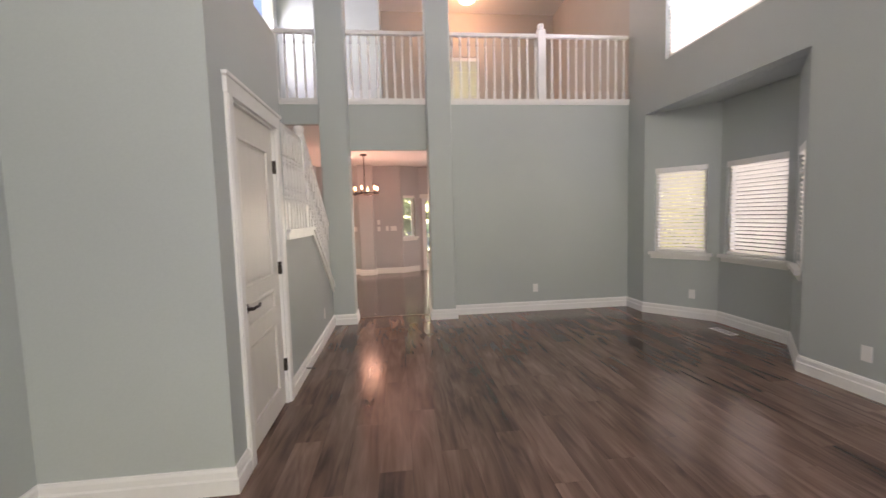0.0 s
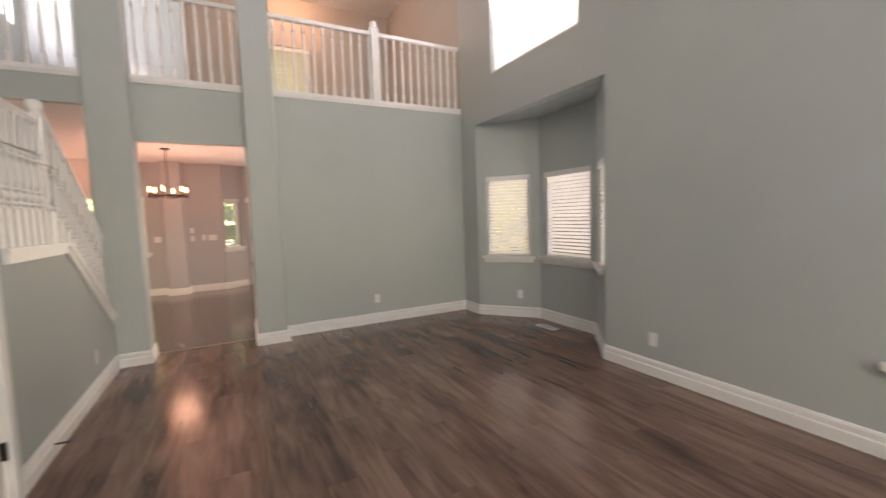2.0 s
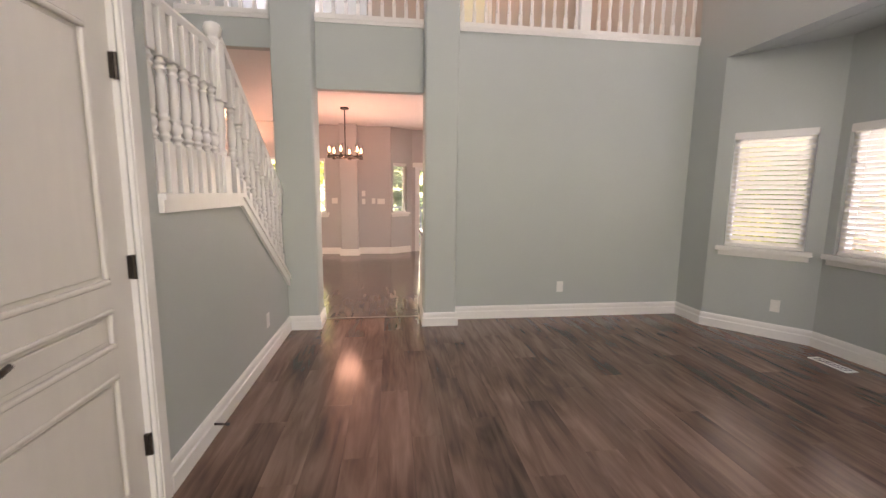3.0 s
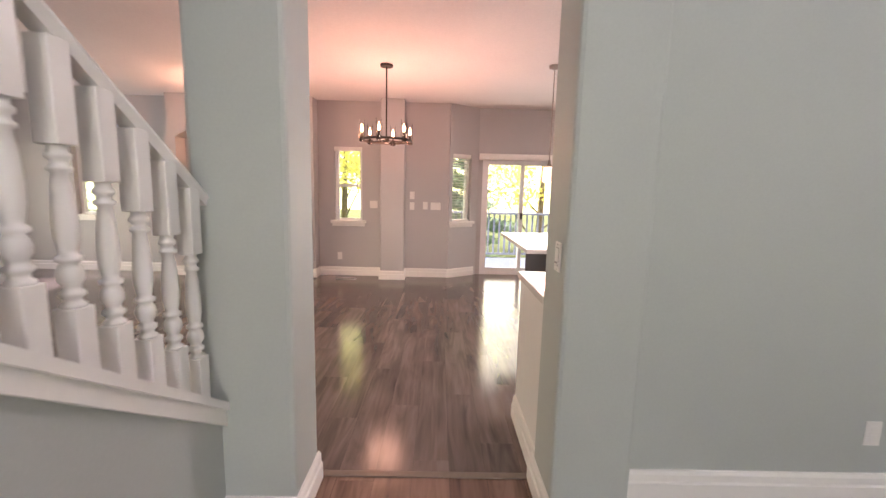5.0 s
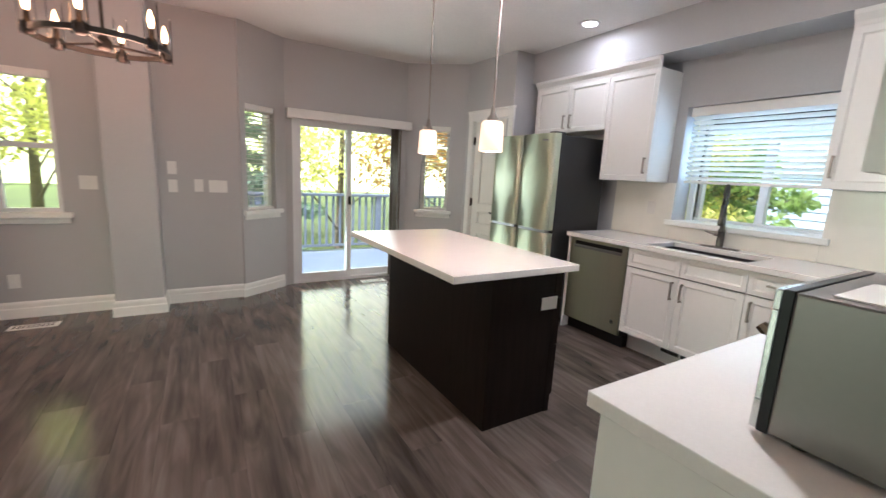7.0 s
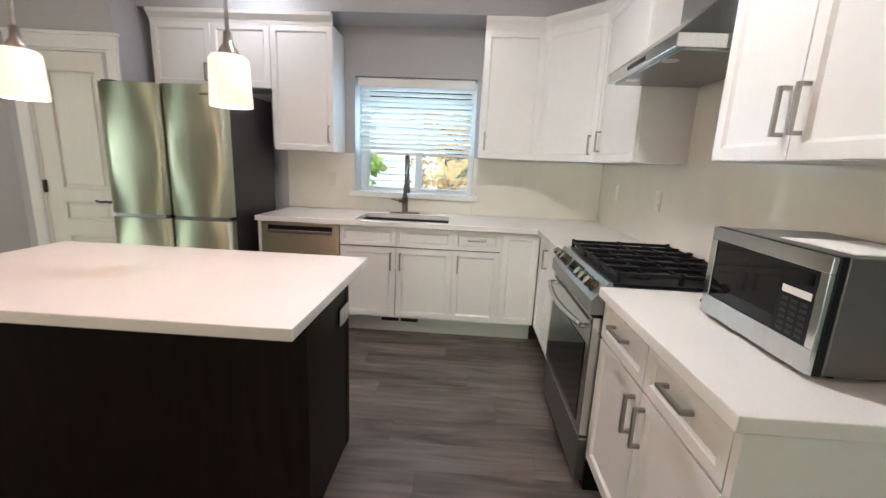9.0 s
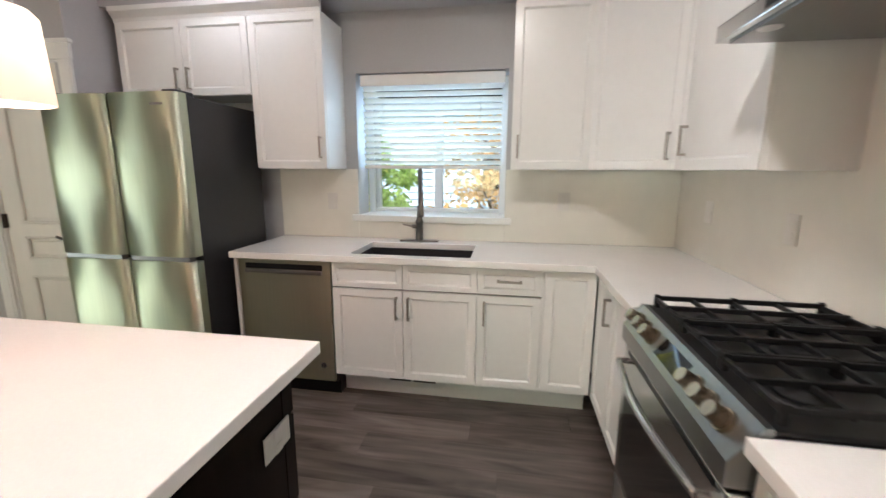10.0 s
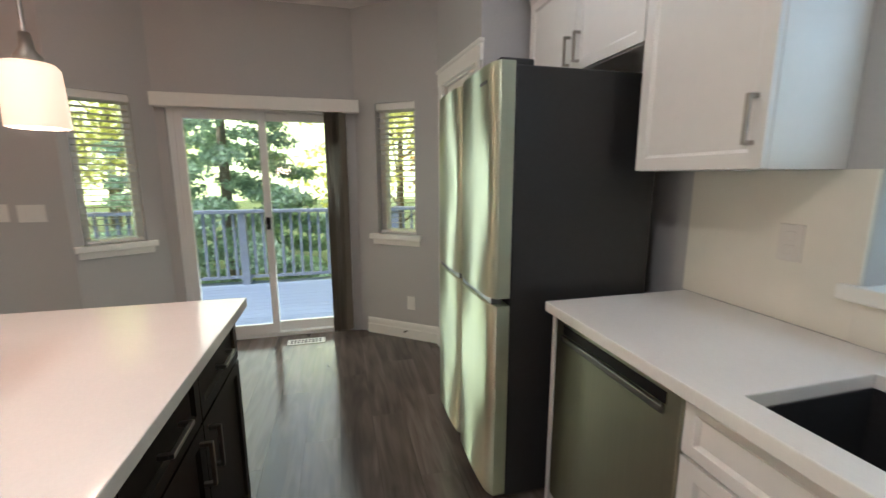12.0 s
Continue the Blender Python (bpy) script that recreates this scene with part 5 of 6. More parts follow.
# range
KNOB = material("knob_nickel", (0.42, 0.35, 0.27), 0.26, metal=1.0, grain=0.05)
rg = thing("range", "stainless steel gas range with black cast iron grates", "range", KY_ @ Matrix.Translation((0, 0, -0.018)))
r0, r1, RF = 1.373, 2.088, 0.615
part("side_body", boxed(r0, r1, 0.03, RF - 0.045, 0.018, 0.90), BLACK, rg)
part("cooktop", boxed(r0 - 0.002, r1 + 0.002, 0.014, RF - 0.06, 0.9155, 0.928, bevel=0.004), BLACK, rg)
bm = prism(bmesh.new(), [(RF - 0.06, 0.93), (RF - 0.045, 0.93), (RF + 0.012, 0.855), (RF + 0.012, 0.80), (RF - 0.045, 0.80), (RF - 0.06, 0.80)], "x", r0, r1)
part("control_panel", bm, STEEL_DARK, rg)
slope = Matrix.Rotation(math.atan2(0.075, 0.057), 4, "X")
n_out = Vector((0, 0.075, 0.057)).normalized()
for k, u in enumerate((r0 + 0.075, r0 + 0.145, r0 + 0.215, r1 - 0.215, r1 - 0.145, r1 - 0.075)):
    c = Vector((u, RF - 0.0165, 0.8925))
    kb = part("knob", rod(rod(bmesh.new(), c - n_out * 0.001, c + n_out * 0.010, 0.027, 0.026, 20), c + n_out * 0.010, c + n_out * 0.046, 0.022, 0.019, 8), KNOB, rg, "faceted metal knob")
bm = box(bmesh.new(), -0.028, 0.028, -0.085, 0.085, -0.0005, 0.0015)
ob = part("display", bm, DARKGLASS, rg)
ob.matrix_basis = Matrix.Translation(Vector(((r0 + r1) / 2, RF - 0.0165, 0.8925))) @ n_out.to_track_quat("Z", "X").to_matrix().to_4x4()
bm = bmesh.new()
box(bm, r0 + 0.004, r1 - 0.004, RF - 0.045, RF + 0.0, 0.27, 0.785, bevel=0.005)
od = part("oven_door", bm, STEEL, rg)
part("oven_glass", boxed(r0 + 0.055, r1 - 0.055, RF + 0.0005, RF + 0.003, 0.31, 0.66), DARKGLASS, od)
bm = bmesh.new()
tube(bm, [(r0 + 0.05 + s / 16 * (r1 - r0 - 0.1), RF + 0.028 + 0.03 * math.sin(math.pi * s / 16), 0.735) for s in range(17)], 0.012, 12)
for u in (r0 + 0.05, r1 - 0.05):
    rod(bm, (u, RF - 0.002, 0.735), (u, RF + 0.03, 0.735), 0.011, sides=10)
part("oven_handle", bm, STEEL, od, "bowed steel handle")
part("vent_slot", boxed(r0 + 0.05, r1 - 0.05, RF + 0.0, RF + 0.0012, 0.76, 0.775), BLACK, od)
part("bottom_drawer", boxed(r0 + 0.004, r1 - 0.004, RF - 0.045, RF - 0.004, 0.06, 0.258, bevel=0.005), STEEL_DARK, rg)
for u, v, r in ((r0 + 0.15, 0.17, 0.036), (r0 + 0.15, 0.42, 0.044), ((r0 + r1) / 2, 0.295, 0.052), (r1 - 0.15, 0.17, 0.044), (r1 - 0.15, 0.42, 0.036)):
    part("burner", turned(bmesh.new(), [(r * 1.25, 0.9285), (r * 1.2, 0.936), (r, 0.937), (r, 0.944), (r * 0.6, 0.947)], 20, Matrix.Translation((u, v, 0))), IRON, rg)
third = (r1 - r0 - 0.03) / 3
for k in range(3):
    g0 = r0 + 0.015 + k * third + 0.002
    g1 = g0 + third - 0.004
    bm = bmesh.new()
    for u in (g0 + 0.006, (g0 + g1) / 2, g1 - 0.006):
        box(bm, u - 0.0055, u + 0.0055, 0.03, RF - 0.075, 0.952, 0.968, bevel=0.002)
    for v in (0.036, 0.165, 0.295, 0.42, RF - 0.083):
        box(bm, g0, g1, v - 0.0055, v + 0.0055, 0.948, 0.962, bevel=0.002)
    for u in (g0 + 0.006, g1 - 0.006):
        for v in (0.036, 0.295, RF - 0.083):
            box(bm, u - 0.007, u + 0.007, v - 0.007, v + 0.007, 0.928, 0.972)
    part("grate", bm, IRON, rg)
part("back_rail", boxed(r0 + 0.01, r1 - 0.01, 0.014, 0.028, 0.928, 0.945), BLACK, rg)

# range hood
hd = thing("range_hood", "stainless steel chimney range hood", "hood", KY_)
h0, h1, HZ, HD = 1.374, 2.05, 1.735, 0.455
bm = bmesh.new()
box(bm, h0, h1, 0.013, HD, HZ + 0.006, HZ + 0.05, bevel=0.003)
part("canopy_lip", bm, STEEL, hd)
part("filter_panel", boxed(h0 + 0.02, h1 - 0.02, 0.03, HD - 0.03, HZ, HZ + 0.0055), STEEL_DARK, hd)
bm = bmesh.new()
lo = [bm.verts.new(v) for v in ((h0, 0.013, HZ + 0.05), (h1, 0.013, HZ + 0.05), (h1, HD, HZ + 0.05), (h0, HD, HZ + 0.05))]
hm = (h0 + h1) / 2
hi = [bm.verts.new(v) for v in ((hm - 0.14, 0.013, HZ + 0.22), (hm + 0.14, 0.013, HZ + 0.22), (hm + 0.14, 0.24, HZ + 0.22), (hm - 0.14, 0.24, HZ + 0.22))]
bm.faces.new(lo)
bm.faces.new(hi)
for k in range(4):
    bm.faces.new((lo[k], lo[(k + 1) % 4], hi[(k + 1) % 4], hi[k]))
bmesh.ops.recalc_face_normals(bm, faces=bm.faces)
part("canopy_slope", bm, STEEL_DARK, hd)
part("chimney", boxed(hm - 0.138, hm + 0.138, 0.013, 0.238, HZ + 0.22, 2.359), STEEL, hd)
part("control_strip", boxed(hm - 0.09, hm + 0.09, HD, HD + 0.0015, HZ + 0.018, HZ + 0.036), BLACK, hd)
for u in (h0 + 0.16, h1 - 0.16):
    part("hood_lamp", rod(bmesh.new(), (u, HD - 0.06, HZ - 0.003), (u, HD - 0.06, HZ - 0.0005), 0.028, sides=18), PLASTIC, hd)

# microwave, paper on it, small black gadget
MF = 7.268
mw = thing("microwave", "stainless steel countertop microwave oven", "microwave")
part("case", boxed(0.716, 1.137, 6.945, MF - 0.03, 0.910, 1.174, bevel=0.004), STEEL_FLAT, mw, "grey metal case")
for x in (0.75, 1.10):
    for y in (6.98, MF - 0.07):
        part("foot", rod(bmesh.new(), (x, y, TOPZ + 0.0005), (x, y, 0.910), 0.014, sides=12), RUBBER, mw)
part("front_black", boxed(0.716, 1.137, MF - 0.03, MF - 0.012, 0.908, 1.176, bevel=0.002), BLACK, mw)
bm = bmesh.new()
for s in ((0.718, 1.135, 1.137, 1.174), (0.718, 1.135, 0.910, 0.967), (1.108, 1.135, 0.967, 1.137), (0.718, 0.742, 0.967, 1.137)):
    box(bm, s[0], s[1], MF - 0.012, MF, s[2], s[3], bevel=0.002)
part("steel_trim", bm, STEEL, mw)
part("door_glass", boxed(0.848, 1.108, MF - 0.012, MF - 0.004, 0.967, 1.137), DARKGLASS, mw)
kp = part("keypad", boxed(0.742, 0.846, MF - 0.012, MF - 0.003, 0.967, 1.137), BLACK, mw)
part("button_bar", boxed(0.752, 0.836, MF - 0.003, MF - 0.002, 1.067, 1.084), PLASTIC, kp)
for r in range(6):
    for c in range(3):
        part("button", boxed(0.756 + c * 0.028, 0.776 + c * 0.028, MF - 0.003, MF - 0.0022, 0.974 + r * 0.015, 0.982 + r * 0.015), CHARCOAL, kp)
part("display", boxed(0.755, 0.835, MF - 0.003, MF - 0.002, 1.100, 1.127), DARKGLASS, kp)
PAPER = material("paper", (0.80, 0.79, 0.76), 0.85, stain=0.03)
part("sheet", boxed(0.75, 0.96, 6.99, 7.20, 1.1745, 1.1765), PAPER, thing("paper_sheets", "white paper sheets lying on the microwave", "paper"))
gd = thing("black_gadget", "small black rounded gadget beside the microwave", "appliance", pose(1.225, 7.16, TOPZ + 0.0005))
part("foot_plate", turned(bmesh.new(), [(0.045, 0.0), (0.05, 0.006), (0.045, 0.018)], 20), BLACK, gd)
part("shell", turned(bmesh.new(), [(0.03, 0.018), (0.04, 0.05), (0.036, 0.10), (0.024, 0.13), (0.01, 0.14)], 20), BLACK, gd)

# island
isl = thing("kitchen_island", "dark espresso wooden kitchen island with drawers", "island")
i0, i1, j0, j1 = 1.10, 1.60, 8.53, 9.80
part("body", boxed(i0, i1 - 0.021, j0, j1, 0.0, CT, bevel=0.002), ESPRESSO, isl)
wi = (j1 - j0) / 3
mi = facing((i1 - 0.021, j1), (i1 - 0.021, j0))
for k in range(3):
    rows = ((0.695, 0.867), (0.415, 0.690), (0.10, 0.41)) if k == 2 else ((0.695, 0.867), (0.10, 0.69))
    for z0, z1 in rows:
        ob = part("drawer_front" if z1 - z0 < 0.35 else "door", panel(wi - 0.004, z1 - z0 - 0.004), ESPRESSO, isl)
        ob.matrix_basis = mi @ Matrix.Translation((k * wi + 0.002, 0.0, z0))
        h = new("handle", PULL_H if z1 - z0 < 0.35 else PULL_V)
        h.parent = ob
        h.matrix_basis = Matrix.Translation((wi / 2, 0.02, (z1 - z0) / 2) if z1 - z0 < 0.35 else (0.04 if k else wi - 0.04, 0.02, z1 - z0 - 0.1))
        tagged(h, "satin nickel bar pull")
part("side_stile", boxed(i0 + 0.44, i1 - 0.022, j0 - 0.004, j0 - 0.0005, 0.0, CT), ESPRESSO, isl)
wt = thing("island_worktop", "white quartz island worktop with an overhang", "worktop")
part("slab", slab(bmesh.new(), [(0.815, 1.628, 8.452, 9.88)], [], CT + 0.0005, TOPZ), QUARTZ, wt)
plate(pose(1.50, j0 - 0.004, 0.672, 0, 0, 180), 0.115, 0.072, kind="outlet", label="white outlet plate on the island side")

# pendants
SHADE = glowing("opal_shade", (1.0, 0.62, 0.36), 0.62)
for y in (8.82, 9.545):
    pd = thing("pendant_light", "lit opal glass pendant on a nickel rod", "light", pose(1.245, y, 0), group="pendants over the island")
    part("canopy", turned(bmesh.new(), [(0.02, LOW - 0.04), (0.055, LOW - 0.025), (0.06, LOW)], 24), NICKEL, pd)
    part("rod", rod(bmesh.new(), (0, 0, 1.68), (0, 0, LOW - 0.03), 0.006), NICKEL, pd)
    part("socket_cap", turned(bmesh.new(), [(0.03, 1.637), (0.03, 1.652), (0.016, 1.672), (0.012, 1.71)], 16), NICKEL, pd)
    sh = part("shade", turned(bmesh.new(), [(0.058, 1.478), (0.066, 1.480), (0.060, 1.625), (0.05, 1.637)], 28), SHADE, pd, "glowing opal glass shade")
    lamp("pendant_glow", "POINT", pose(1.245, y, 1.445), 3.0, (1.0, 0.58, 0.40), radius=0.05)

# recessed ceiling lights
CAN = glowing("downlight_lens", (1.0, 0.95, 0.88), 5.0)
# second light is unseen, added to brighten the range wall and aisle
for x, y, watts, tone in ((2.77, 9.58, 2.4, (1.0, 0.95, 0.88)), (1.35, 7.95, 15.0, (1.0, 0.90, 0.72))):
    dl = thing("recessed_light", "round white recessed ceiling light, lit", "light", pose(x, y, LOW))
    part("trim_ring", turned(bmesh.new(), [(0.062, -0.006), (0.085, -0.004), (0.088, 0.0)], 28), PLASTIC, dl)
    part("lens", rod(bmesh.new(), (0, 0, -0.0085), (0, 0, -0.0065), 0.06, sides=24), CAN, dl)
    lamp("downlight", "AREA", look((x, y, LOW - 0.02), (x, y, 0)), watts, tone, size=(0.12, 0.12))

# plates on the backsplash
for y, z in ((7.60, 1.17), (9.17, 1.15)):
    plate(KX @ Matrix.Translation((Y(y), 0.012, z)), kind="outlet", label="ivory outlet plate on the backsplash", mat=SPLASHPLATE)
for x in (2.30, 2.95):
    plate(KY_ @ Matrix.Translation((x, 0.0115, 1.16)), kind="outlet", label="ivory outlet plate on the backsplash", mat=SPLASHPLATE)

# pantry door
q0, q1 = (2.80, 10.53), (2.742, 11.33)
mp = facing(q0, q1)
panel_door("door_3", mp @ Matrix.Translation((0.06, 0, 0)), 0.58, PD[2], [(0.15, 0.67), (0.77, 0.93), (1.01, 1.86)], "closed cream painted pantry door", 0.576, 0.07, 0.93)

# ---- outdoors ----
GRASS = material("lawn", (0.10, 0.13, 0.035), 0.9, grain=0.35, scale=9, stain=0.3, stain_scale=0.5)
structure("ground", boxed(-400, 400, -400, 400, -1.4, -1.3), GRASS, "green lawn around the house", "ground")
DECKWOOD = material("deck_boards", (0.22, 0.27, 0.35), 0.55, grain=0.12, scale=14, stain=0.12, stain_scale=1.5, stretch=(0.1, 1, 1), random_amount=0.1)
RAILPAINT = material("deck_rail_paint", (0.24, 0.27, 0.33), 0.5, grain=0.1, stain=0.1)
BARK = material("bark", (0.20, 0.16, 0.12), 0.9, grain=0.4, scale=18, bump=0.6, bump_scale=30)
deck = thing("deck", "blue grey painted board deck outside the sliding door", "deck")
board = mesh_of(boxed(-1.6, 5.2, 0, 0.138, -0.16, -0.125, bevel=0.004), "deck_board", DECKWOOD)
for k in range(17):
    ob = new("deck_board", board)
    ob.parent = deck
    ob.location = (0, 12.04 + k * 0.143, 0)
part("deck_frame", boxed(-1.6, 5.2, 12.04, 14.45, -0.42, -0.165), RAILPAINT, deck)
for x in (-1.4, 0.7, 2.8, 4.9):
    part("deck_post", boxed(x, x + 0.12, 14.2, 14.32, -1.3, -0.425), RAILPAINT, deck)
dr = thing("deck_railing", "dark blue grey deck railing with slim balusters", "railing")
part("top_rail", boxed(-1.6, 5.2, 14.24, 14.38, 0.87, 0.915, bevel=0.006), RAILPAINT, dr)
part("bottom_rail", boxed(-1.6, 5.2, 14.28, 14.33, -0.04, 0.0), RAILPAINT, dr)
stick = mesh_of(boxed(-0.017, 0.017, 14.285, 14.325, 0.0, 0.87), "baluster", RAILPAINT)
for k in range(54):
    ob = new("baluster", stick)
    ob.parent = dr
    ob.location = (-1.5 + k * 0.123, 0, 0)
for x in (-1.55, 0.65, 2.75, 5.0):
    part("rail_post", boxed(x, x + 0.1, 14.26, 14.36, -0.12, 0.87), RAILPAINT, dr)


def leaf_material(name, base, amount=0.45):
    mat = bpy.data.materials.new(name)
    mat.use_nodes = True
    n, l = mat.node_tree.nodes, mat.node_tree.links
    bsdf, thin, mix = n["Principled BSDF"], n.new("ShaderNodeBsdfTranslucent"), n.new("ShaderNodeMixShader")
    geo, ramp = n.new("ShaderNodeNewGeometry"), n.new("ShaderNodeValToRGB")
    ramp.color_ramp.elements[0].color = (*[v * 0.7 for v in base], 1)
    ramp.color_ramp.elements[1].color = (*[v * 1.5 for v in base], 1)
    l.new(geo.outputs["Random Per Island"], ramp.inputs[0])
    l.new(ramp.outputs[0], bsdf.inputs["Base Color"])
    l.new(ramp.outputs[0], thin.inputs[0])
    bsdf.inputs["Roughness"].default_value = 0.5
    mix.inputs[0].default_value = amount
    l.new(bsdf.outputs[0], mix.inputs[1])
    l.new(thin.outputs[0], mix.inputs[2])
    l.new(mix.outputs[0], n["Material Output"].inputs[0])
    return mat


LEAF = {"green": leaf_material("green_leaves", (0.36, 0.48, 0.15), 0.65), "gold": leaf_material("yellow_green_leaves", (0.80, 0.78, 0.27), 0.65),
        "dark": leaf_material("dark_leaves", (0.25, 0.34, 0.17), 0.5), "blue": leaf_material("spruce_needles", (0.34, 0.45, 0.32), 0.55), "rust": leaf_material("autumn_leaves", (0.65, 0.42, 0.16), 0.6)}
rng = np.random.default_rng(5)


def leaves(blobs, count, size, name):
    """Many small leaf faces spread through soft blobs (x, y, z, rx, ry, rz)."""
    blobs = np.array(blobs, float)
    weight = blobs[:, 3] * blobs[:, 4] * blobs[:, 5]
    pick = rng.choice(len(blobs), count, p=weight / weight.sum())
    d = rng.normal(size=(count, 3))
    d /= np.linalg.norm(d, axis=1)[:, None]
    d *= (rng.random(count) ** 0.45)[:, None]
    c = blobs[pick, :3] + d * blobs[pick, 3:]
    a = rng.normal(size=(count, 3))
    a /= np.linalg.norm(a, axis=1)[:, None]
    b = np.cross(a, rng.normal(size=(count, 3)))
    b /= np.linalg.norm(b, axis=1)[:, None]
    s = size * (0.6 + 0.8 * rng.random(count))[:, None]
    quads = np.stack([c - a * s, c + b * s * 0.5, c + a * s, c - b * s * 0.5], 1).reshape(-1, 3)
    data = bpy.data.meshes.new(name)
    data.from_pydata(quads.tolist(), [], np.arange(4 * count).reshape(-1, 4).tolist())
    return data


def tree(x, y, h, r, tone, label, count=11000, size=0.075, low=0.25):
    ob = thing("tree", label, "tree", pose(x, y, -1.3))
    bm = bmesh.new()
    rod(bm, (0, 0, 0), (0.05 * r, 0.03 * r, h * 0.75), 0.045 * h ** 0.6, 0.03, 10)
    limbs, blobs = [], []
    for k in range(11):
        a, z = k * 2.4 + x, h * (low + (0.95 - low) * k / 11)
        reach = r * (0.85 - 0.45 * abs(k / 10 - 0.35)) * rng.uniform(0.75, 1.1)
        tip = (reach * math.cos(a), reach * math.sin(a), z + 0.25 * r)
        rod(bm, (0, 0, z - 0.15 * h * (1 - k / 11)), tip, 0.035, 0.012, 7)
        e = rng.uniform(0.3, 0.5, 3) * r
        blobs.append((*tip, e[0], e[1], e[2] * 0.75))
        blobs.append((tip[0] * 0.45, tip[1] * 0.45, tip[2] + 0.1 * r, e[1] * 0.8, e[0] * 0.8, e[2] * 0.7))
    part("trunk", bm, BARK, ob)
    data = leaves(blobs, count, size, "crown")
    data.materials.append(LEAF[tone])
    c = new("crown", data)
    c.parent = ob
    return ob


def spruce(x, y, h, r, label):
    ob = thing("conifer", label, "tree", pose(x, y, -1.3))
    bm = rod(bmesh.new(), (0, 0, 0), (0, 0, h), 0.14, 0.02, 10)
    blobs = []
    for k in range(60):
        t = (k + 0.5) / 60
        z, a, reach = h * (0.08 + 0.9 * t), k * 2.39996, r * (1 - t) * rng.uniform(0.75, 1.05) + 0.1
        for s in (0.45, 0.8, 1.0):
            blobs.append((reach * s * math.cos(a), reach * s * math.sin(a), z - 0.22 * s * reach, 0.22 * reach + 0.1, 0.22 * reach + 0.1, 0.09 + 0.05 * reach))
    part("trunk", bm, BARK, ob)
    data = leaves(blobs, 42000, 0.055, "crown")
    data.materials.append(LEAF["blue"])
    c = new("crown", data)
    c.parent = ob
    return ob


spruce(-0.1, 17.0, 7.5, 2.4, "blue green spruce beyond the deck")
for x, y, h, r, tone, text in ((3.6, 19.5, 7.5, 3.0, "gold", "yellow green tree beyond the deck"), (-3.4, 20.0, 8.0, 3.0, "gold", "yellow green leafy tree beyond the deck"), (-6.0, 18.0, 7.0, 2.8, "gold", "yellow green tree behind the family room"),
                               (7.0, 18.5, 7.0, 2.8, "rust", "autumn tree beyond the deck"), (-9.5, 19.5, 7.5, 3.0, "green", "leafy tree behind the family room"),
                               (8.6, 3.6, 5.2, 2.1, "gold", "yellow green maple outside the long window"), (9.4, 0.6, 5.0, 2.2, "dark", "dark leafy shrub tree outside the long window"), (10.8, 5.4, 6.5, 2.6, "green", "green tree outside the bay"),
                               (10.5, -2.4, 6.0, 2.6, "gold", "yellow green tree beside the house"), (8.6, 12.2, 4.6, 1.8, "gold", "yellow green tree outside the kitchen window"), (9.6, 11.4, 3.4, 1.4, "green", "green bush outside the kitchen window"), (8.2, 15.5, 6.5, 2.5, "gold", "yellow green tree beside the deck")):
    tree(x, y, h, r, tone, text)

tree(9.8, 8.3, 3.6, 1.3, "rust", "thin autumn tree before the neighbouring house", 1500, 0.08)
tree(7.2, 1.0, 2.4, 1.15, "dark", "dense dark green shrub outside the long window", 14000, 0.06, 0.05)
fence = thing("fence", "low weathered brown board fence in the garden", "fence")
FENCE = material("fence_wood", (0.16, 0.12, 0.08), 0.85, grain=0.25, scale=12, stain=0.2, stretch=(1, 1, 0.1), random_amount=0.2)
slat_mesh = mesh_of(boxed(-0.012, 0.012, -0.068, 0.068, -1.3, -0.05, bevel=0.004), "board", FENCE)
for k in range(70):
    ob = new("board", slat_mesh)
    ob.parent = fence
    ob.location = (7.6, -3.2 + k * 0.145, random.uniform(-0.02, 0.02))
for z in (-1.0, -0.35):
    part("fence_rail", boxed(7.613, 7.65, -3.3, 7.0, z, z + 0.09), FENCE, fence)

house = thing("neighbour_house", "pale blue sided neighbouring house", "house", pose(12.5, 7.5, -1.3))
SIDING = material("blue_siding", (0.50, 0.62, 0.72), 0.6, grain=0.04, stain=0.06, stretch=(1, 0.1, 1), random_amount=0.05)
part("wall", boxed(0.03, 6, -1.8, 6.2, 0, 4.8), SIDING, house)
lap = mesh_of(prism(bmesh.new(), [(0.03, 0), (0.0, 0.01), (0.03, 0.2)], "y", -1.8, 6.2), "siding_board", SIDING)
for k in range(24):
    ob = new("siding_board", lap)
    ob.parent = house
    ob.location = (0, 0, k * 0.2)
part("roof", prism(bmesh.new(), [(-0.4, 4.8), (6.4, 4.8), (3, 7.0)], "y", -2.2, 6.6), material("shingles", (0.08, 0.075, 0.07), 0.9, grain=0.3), house)
part("gutter", boxed(-0.50, -0.405, -2.2, 6.6, 4.72, 4.84, bevel=0.01), VINYL, house)
win = part("window", boxed(-0.03, 0.04, 0.2, 1.3, 1.9, 3.2), VINYL, house)
part("pane", boxed(-0.034, -0.0305, 0.27, 1.23, 1.97, 3.13), DARKGLASS, win)

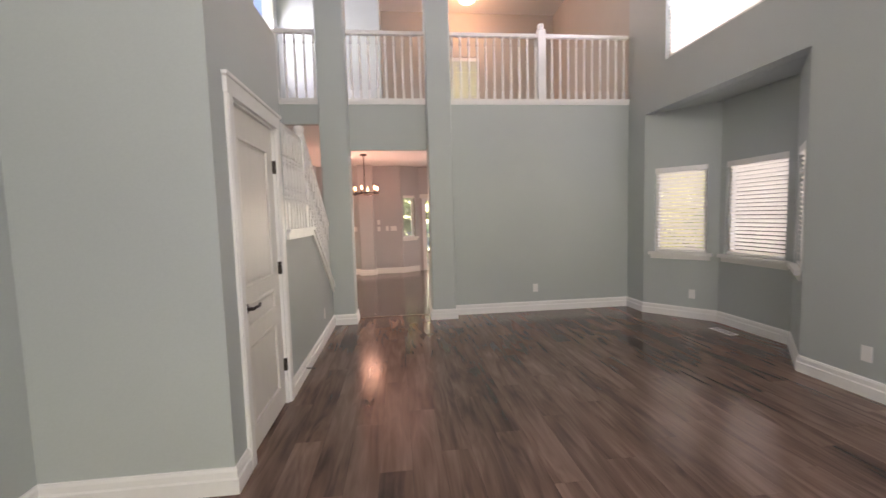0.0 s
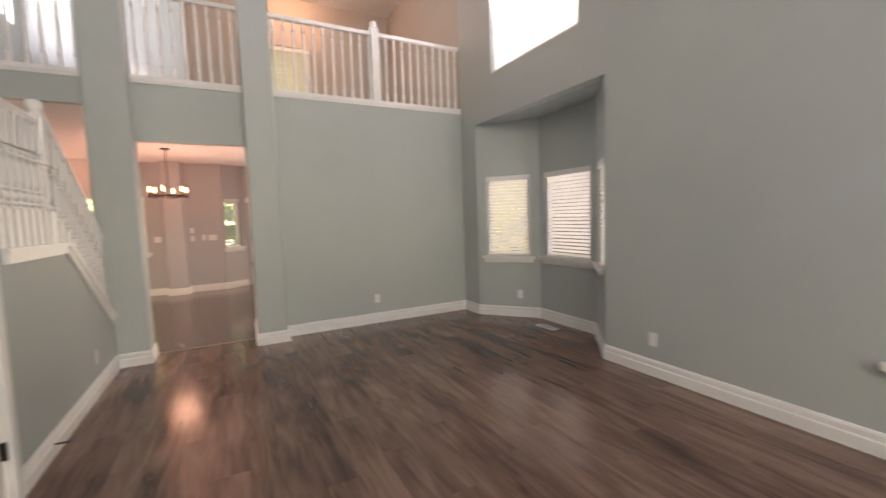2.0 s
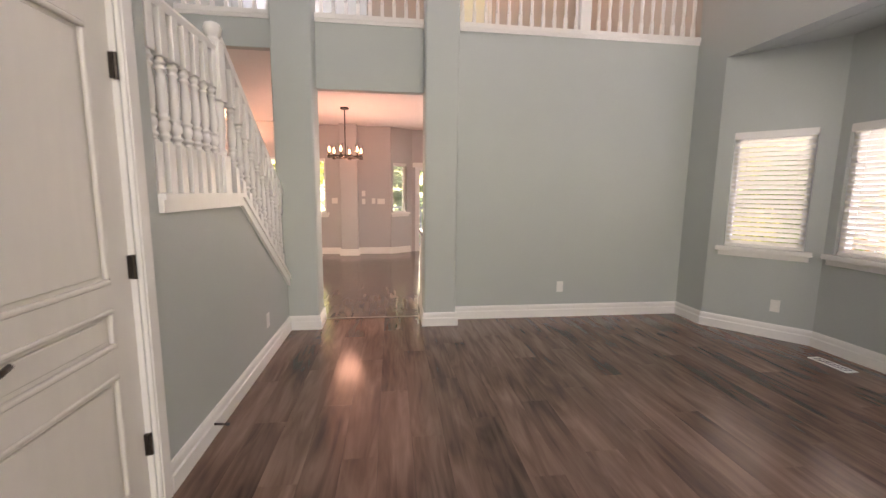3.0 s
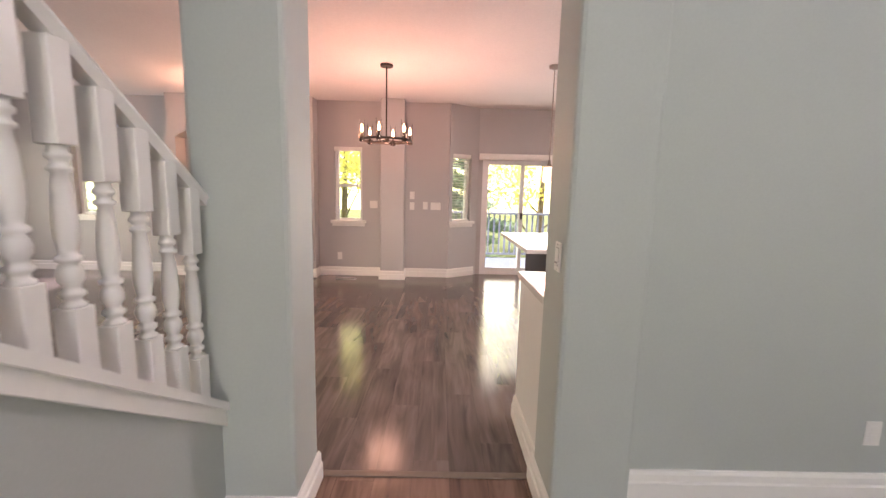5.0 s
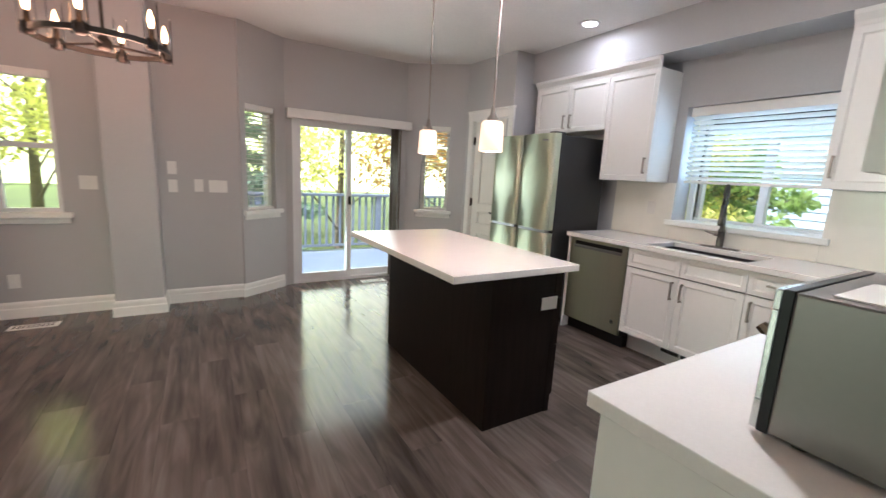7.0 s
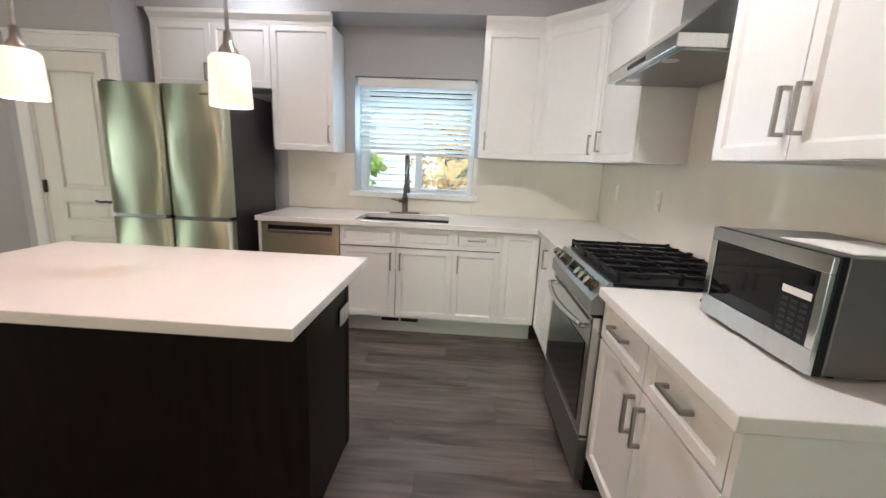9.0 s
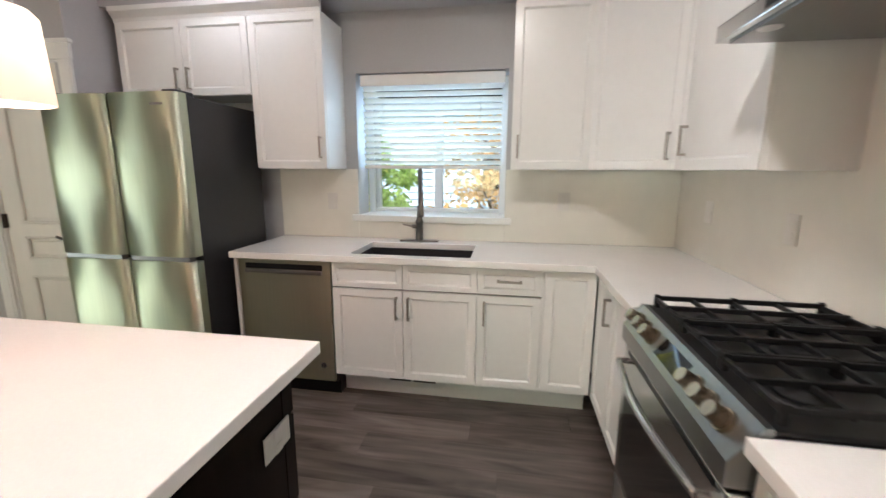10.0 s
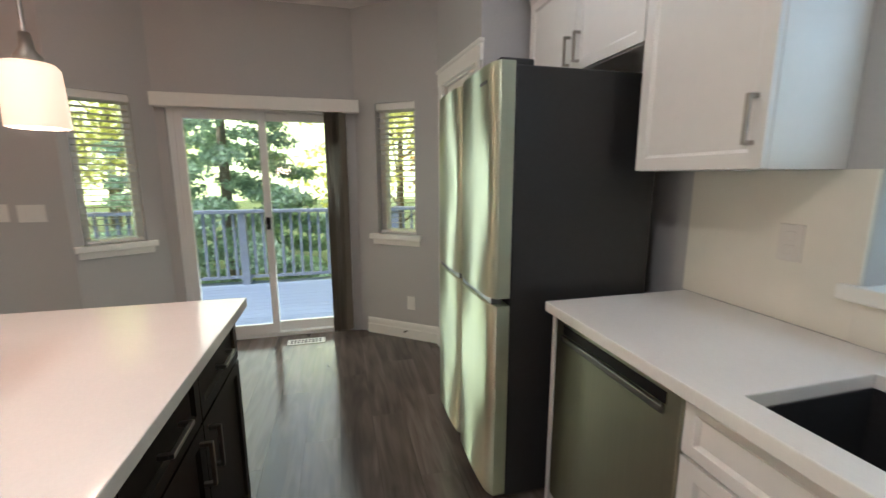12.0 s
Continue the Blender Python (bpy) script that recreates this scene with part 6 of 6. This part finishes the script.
# distant woods all round: glowing backdrop, sunlight and pale haze put into its colour
FAR = bpy.data.materials.new("glowing_woods")
FAR.use_nodes = True
n, l = FAR.node_tree.nodes, FAR.node_tree.links
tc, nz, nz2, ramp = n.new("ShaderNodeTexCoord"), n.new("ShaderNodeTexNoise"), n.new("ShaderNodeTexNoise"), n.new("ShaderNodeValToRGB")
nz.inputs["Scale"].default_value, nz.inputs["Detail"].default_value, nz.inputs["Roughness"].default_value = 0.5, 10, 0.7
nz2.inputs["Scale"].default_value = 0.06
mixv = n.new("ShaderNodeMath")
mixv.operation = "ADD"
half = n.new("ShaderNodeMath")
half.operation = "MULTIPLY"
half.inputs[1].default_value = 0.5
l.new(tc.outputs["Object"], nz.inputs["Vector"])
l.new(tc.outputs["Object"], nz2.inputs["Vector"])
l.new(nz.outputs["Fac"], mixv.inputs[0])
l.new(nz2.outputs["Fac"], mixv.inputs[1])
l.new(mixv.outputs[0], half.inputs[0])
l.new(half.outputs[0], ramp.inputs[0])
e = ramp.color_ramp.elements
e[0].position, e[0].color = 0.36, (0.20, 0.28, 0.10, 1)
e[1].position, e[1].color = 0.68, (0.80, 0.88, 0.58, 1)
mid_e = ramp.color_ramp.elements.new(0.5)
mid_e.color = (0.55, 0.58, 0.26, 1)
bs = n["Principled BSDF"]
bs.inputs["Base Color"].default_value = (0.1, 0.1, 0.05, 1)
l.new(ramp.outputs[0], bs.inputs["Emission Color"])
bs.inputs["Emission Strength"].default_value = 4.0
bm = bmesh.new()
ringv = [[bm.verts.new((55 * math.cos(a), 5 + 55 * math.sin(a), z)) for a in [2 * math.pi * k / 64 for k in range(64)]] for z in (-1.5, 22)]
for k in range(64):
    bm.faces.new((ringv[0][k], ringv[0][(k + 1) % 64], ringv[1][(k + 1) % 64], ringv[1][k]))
tagged(part("backdrop", bm, FAR), "distant woods on a glowing backdrop", "backdrop", kind="structure")

# ---- floor planks ----
floor = tagged(thing("floor", "dark brown wood-look laminate plank floor", "floor"), kind="structure")
PW, PL = 0.178, 1.22
outer = {"living": ([], []), "family": ([], [])}
plank_meshes = {}


def ring(w, h, x0=0.0, y0=0.0, g=0.0005):
    """The corners of a plank: a flat top with upright sides."""
    return [(x0 + u, y0 + v, z) for z in (-0.006, 0.0) for u, v in ((g, g), (w - g, g), (w - g, h - g), (g, h - g))]


SIDES = [(0, 1, 5, 4), (1, 2, 6, 5), (2, 3, 7, 6), (3, 0, 4, 7), (4, 5, 6, 7)]


def add_far(x0, x1, y0, y1):
    verts, faces = outer["living" if y1 < YK + 0.03 else "family"]
    base = len(verts)
    verts.extend(ring(x1 - x0, y1 - y0, x0, y0))
    faces.extend(tuple(base + k for k in f) for f in SIDES)


def plank_mesh(w, h, mat):
    key = (round(w, 3), round(h, 3), mat.name)
    if key not in plank_meshes:
        data = bpy.data.meshes.new("plank")
        data.from_pydata(ring(w, h), [], SIDES)
        data.materials.append(mat)
        plank_meshes[key] = data
    return plank_meshes[key]


def inside(x, y):
    """Whether a plank may lie here: living room with bay, opening, family room, kitchen and nook."""
    if y < YK:
        return -1.70 < x < 4.1
    return LEFT < x < XK + 0.1 and y < 11.95


def near(x, y):
    if y < YK:
        return 1.6 < y and -0.9 < x < 3.0 and (y > 2.2)
    return -0.9 < x < 2.4 and y < 10.8


col, made = 0, 0
x = LEFT
while x < 4.1:
    y = FRONT - ((col * 0.437) % 1.0) * PL
    while y < 11.95:
        y0, y1 = max(y, FRONT), min(y + PL, 11.95)
        if x + PW / 2 < -1.70:
            y0 = max(y0, YK)
        cx = x + PW / 2
        # planks end under the transition strip
        cut = YK + 0.025
        for a, b in ((y0, min(y1, cut)), (max(y0, cut), y1)):
            cy = (a + b) / 2
            if b - a > 0.02 and (inside(cx, a + 0.05) or inside(cx, b - 0.05)):
                if near(cx, cy) and made < 300:
                    ob = new("plank", plank_mesh(PW, b - a, WOODFLOOR if cy < cut else GREYFLOOR))
                    ob.parent = floor
                    ob.location = (x, a, 0)
                    made += 1
                else:
                    add_far(x, x + PW, a, b)
        y += PL
    x += PW
    col += 1
for place_, tone_ in (("living", WOODFLOOR), ("family", GREYFLOOR)):
    data = bpy.data.meshes.new("outer_planks")
    data.from_pydata(outer[place_][0], [], outer[place_][1])
    data.materials.append(tone_)
    ob = new("outer_planks", data)
    ob.parent = floor
    tagged(ob, kind="stuff")
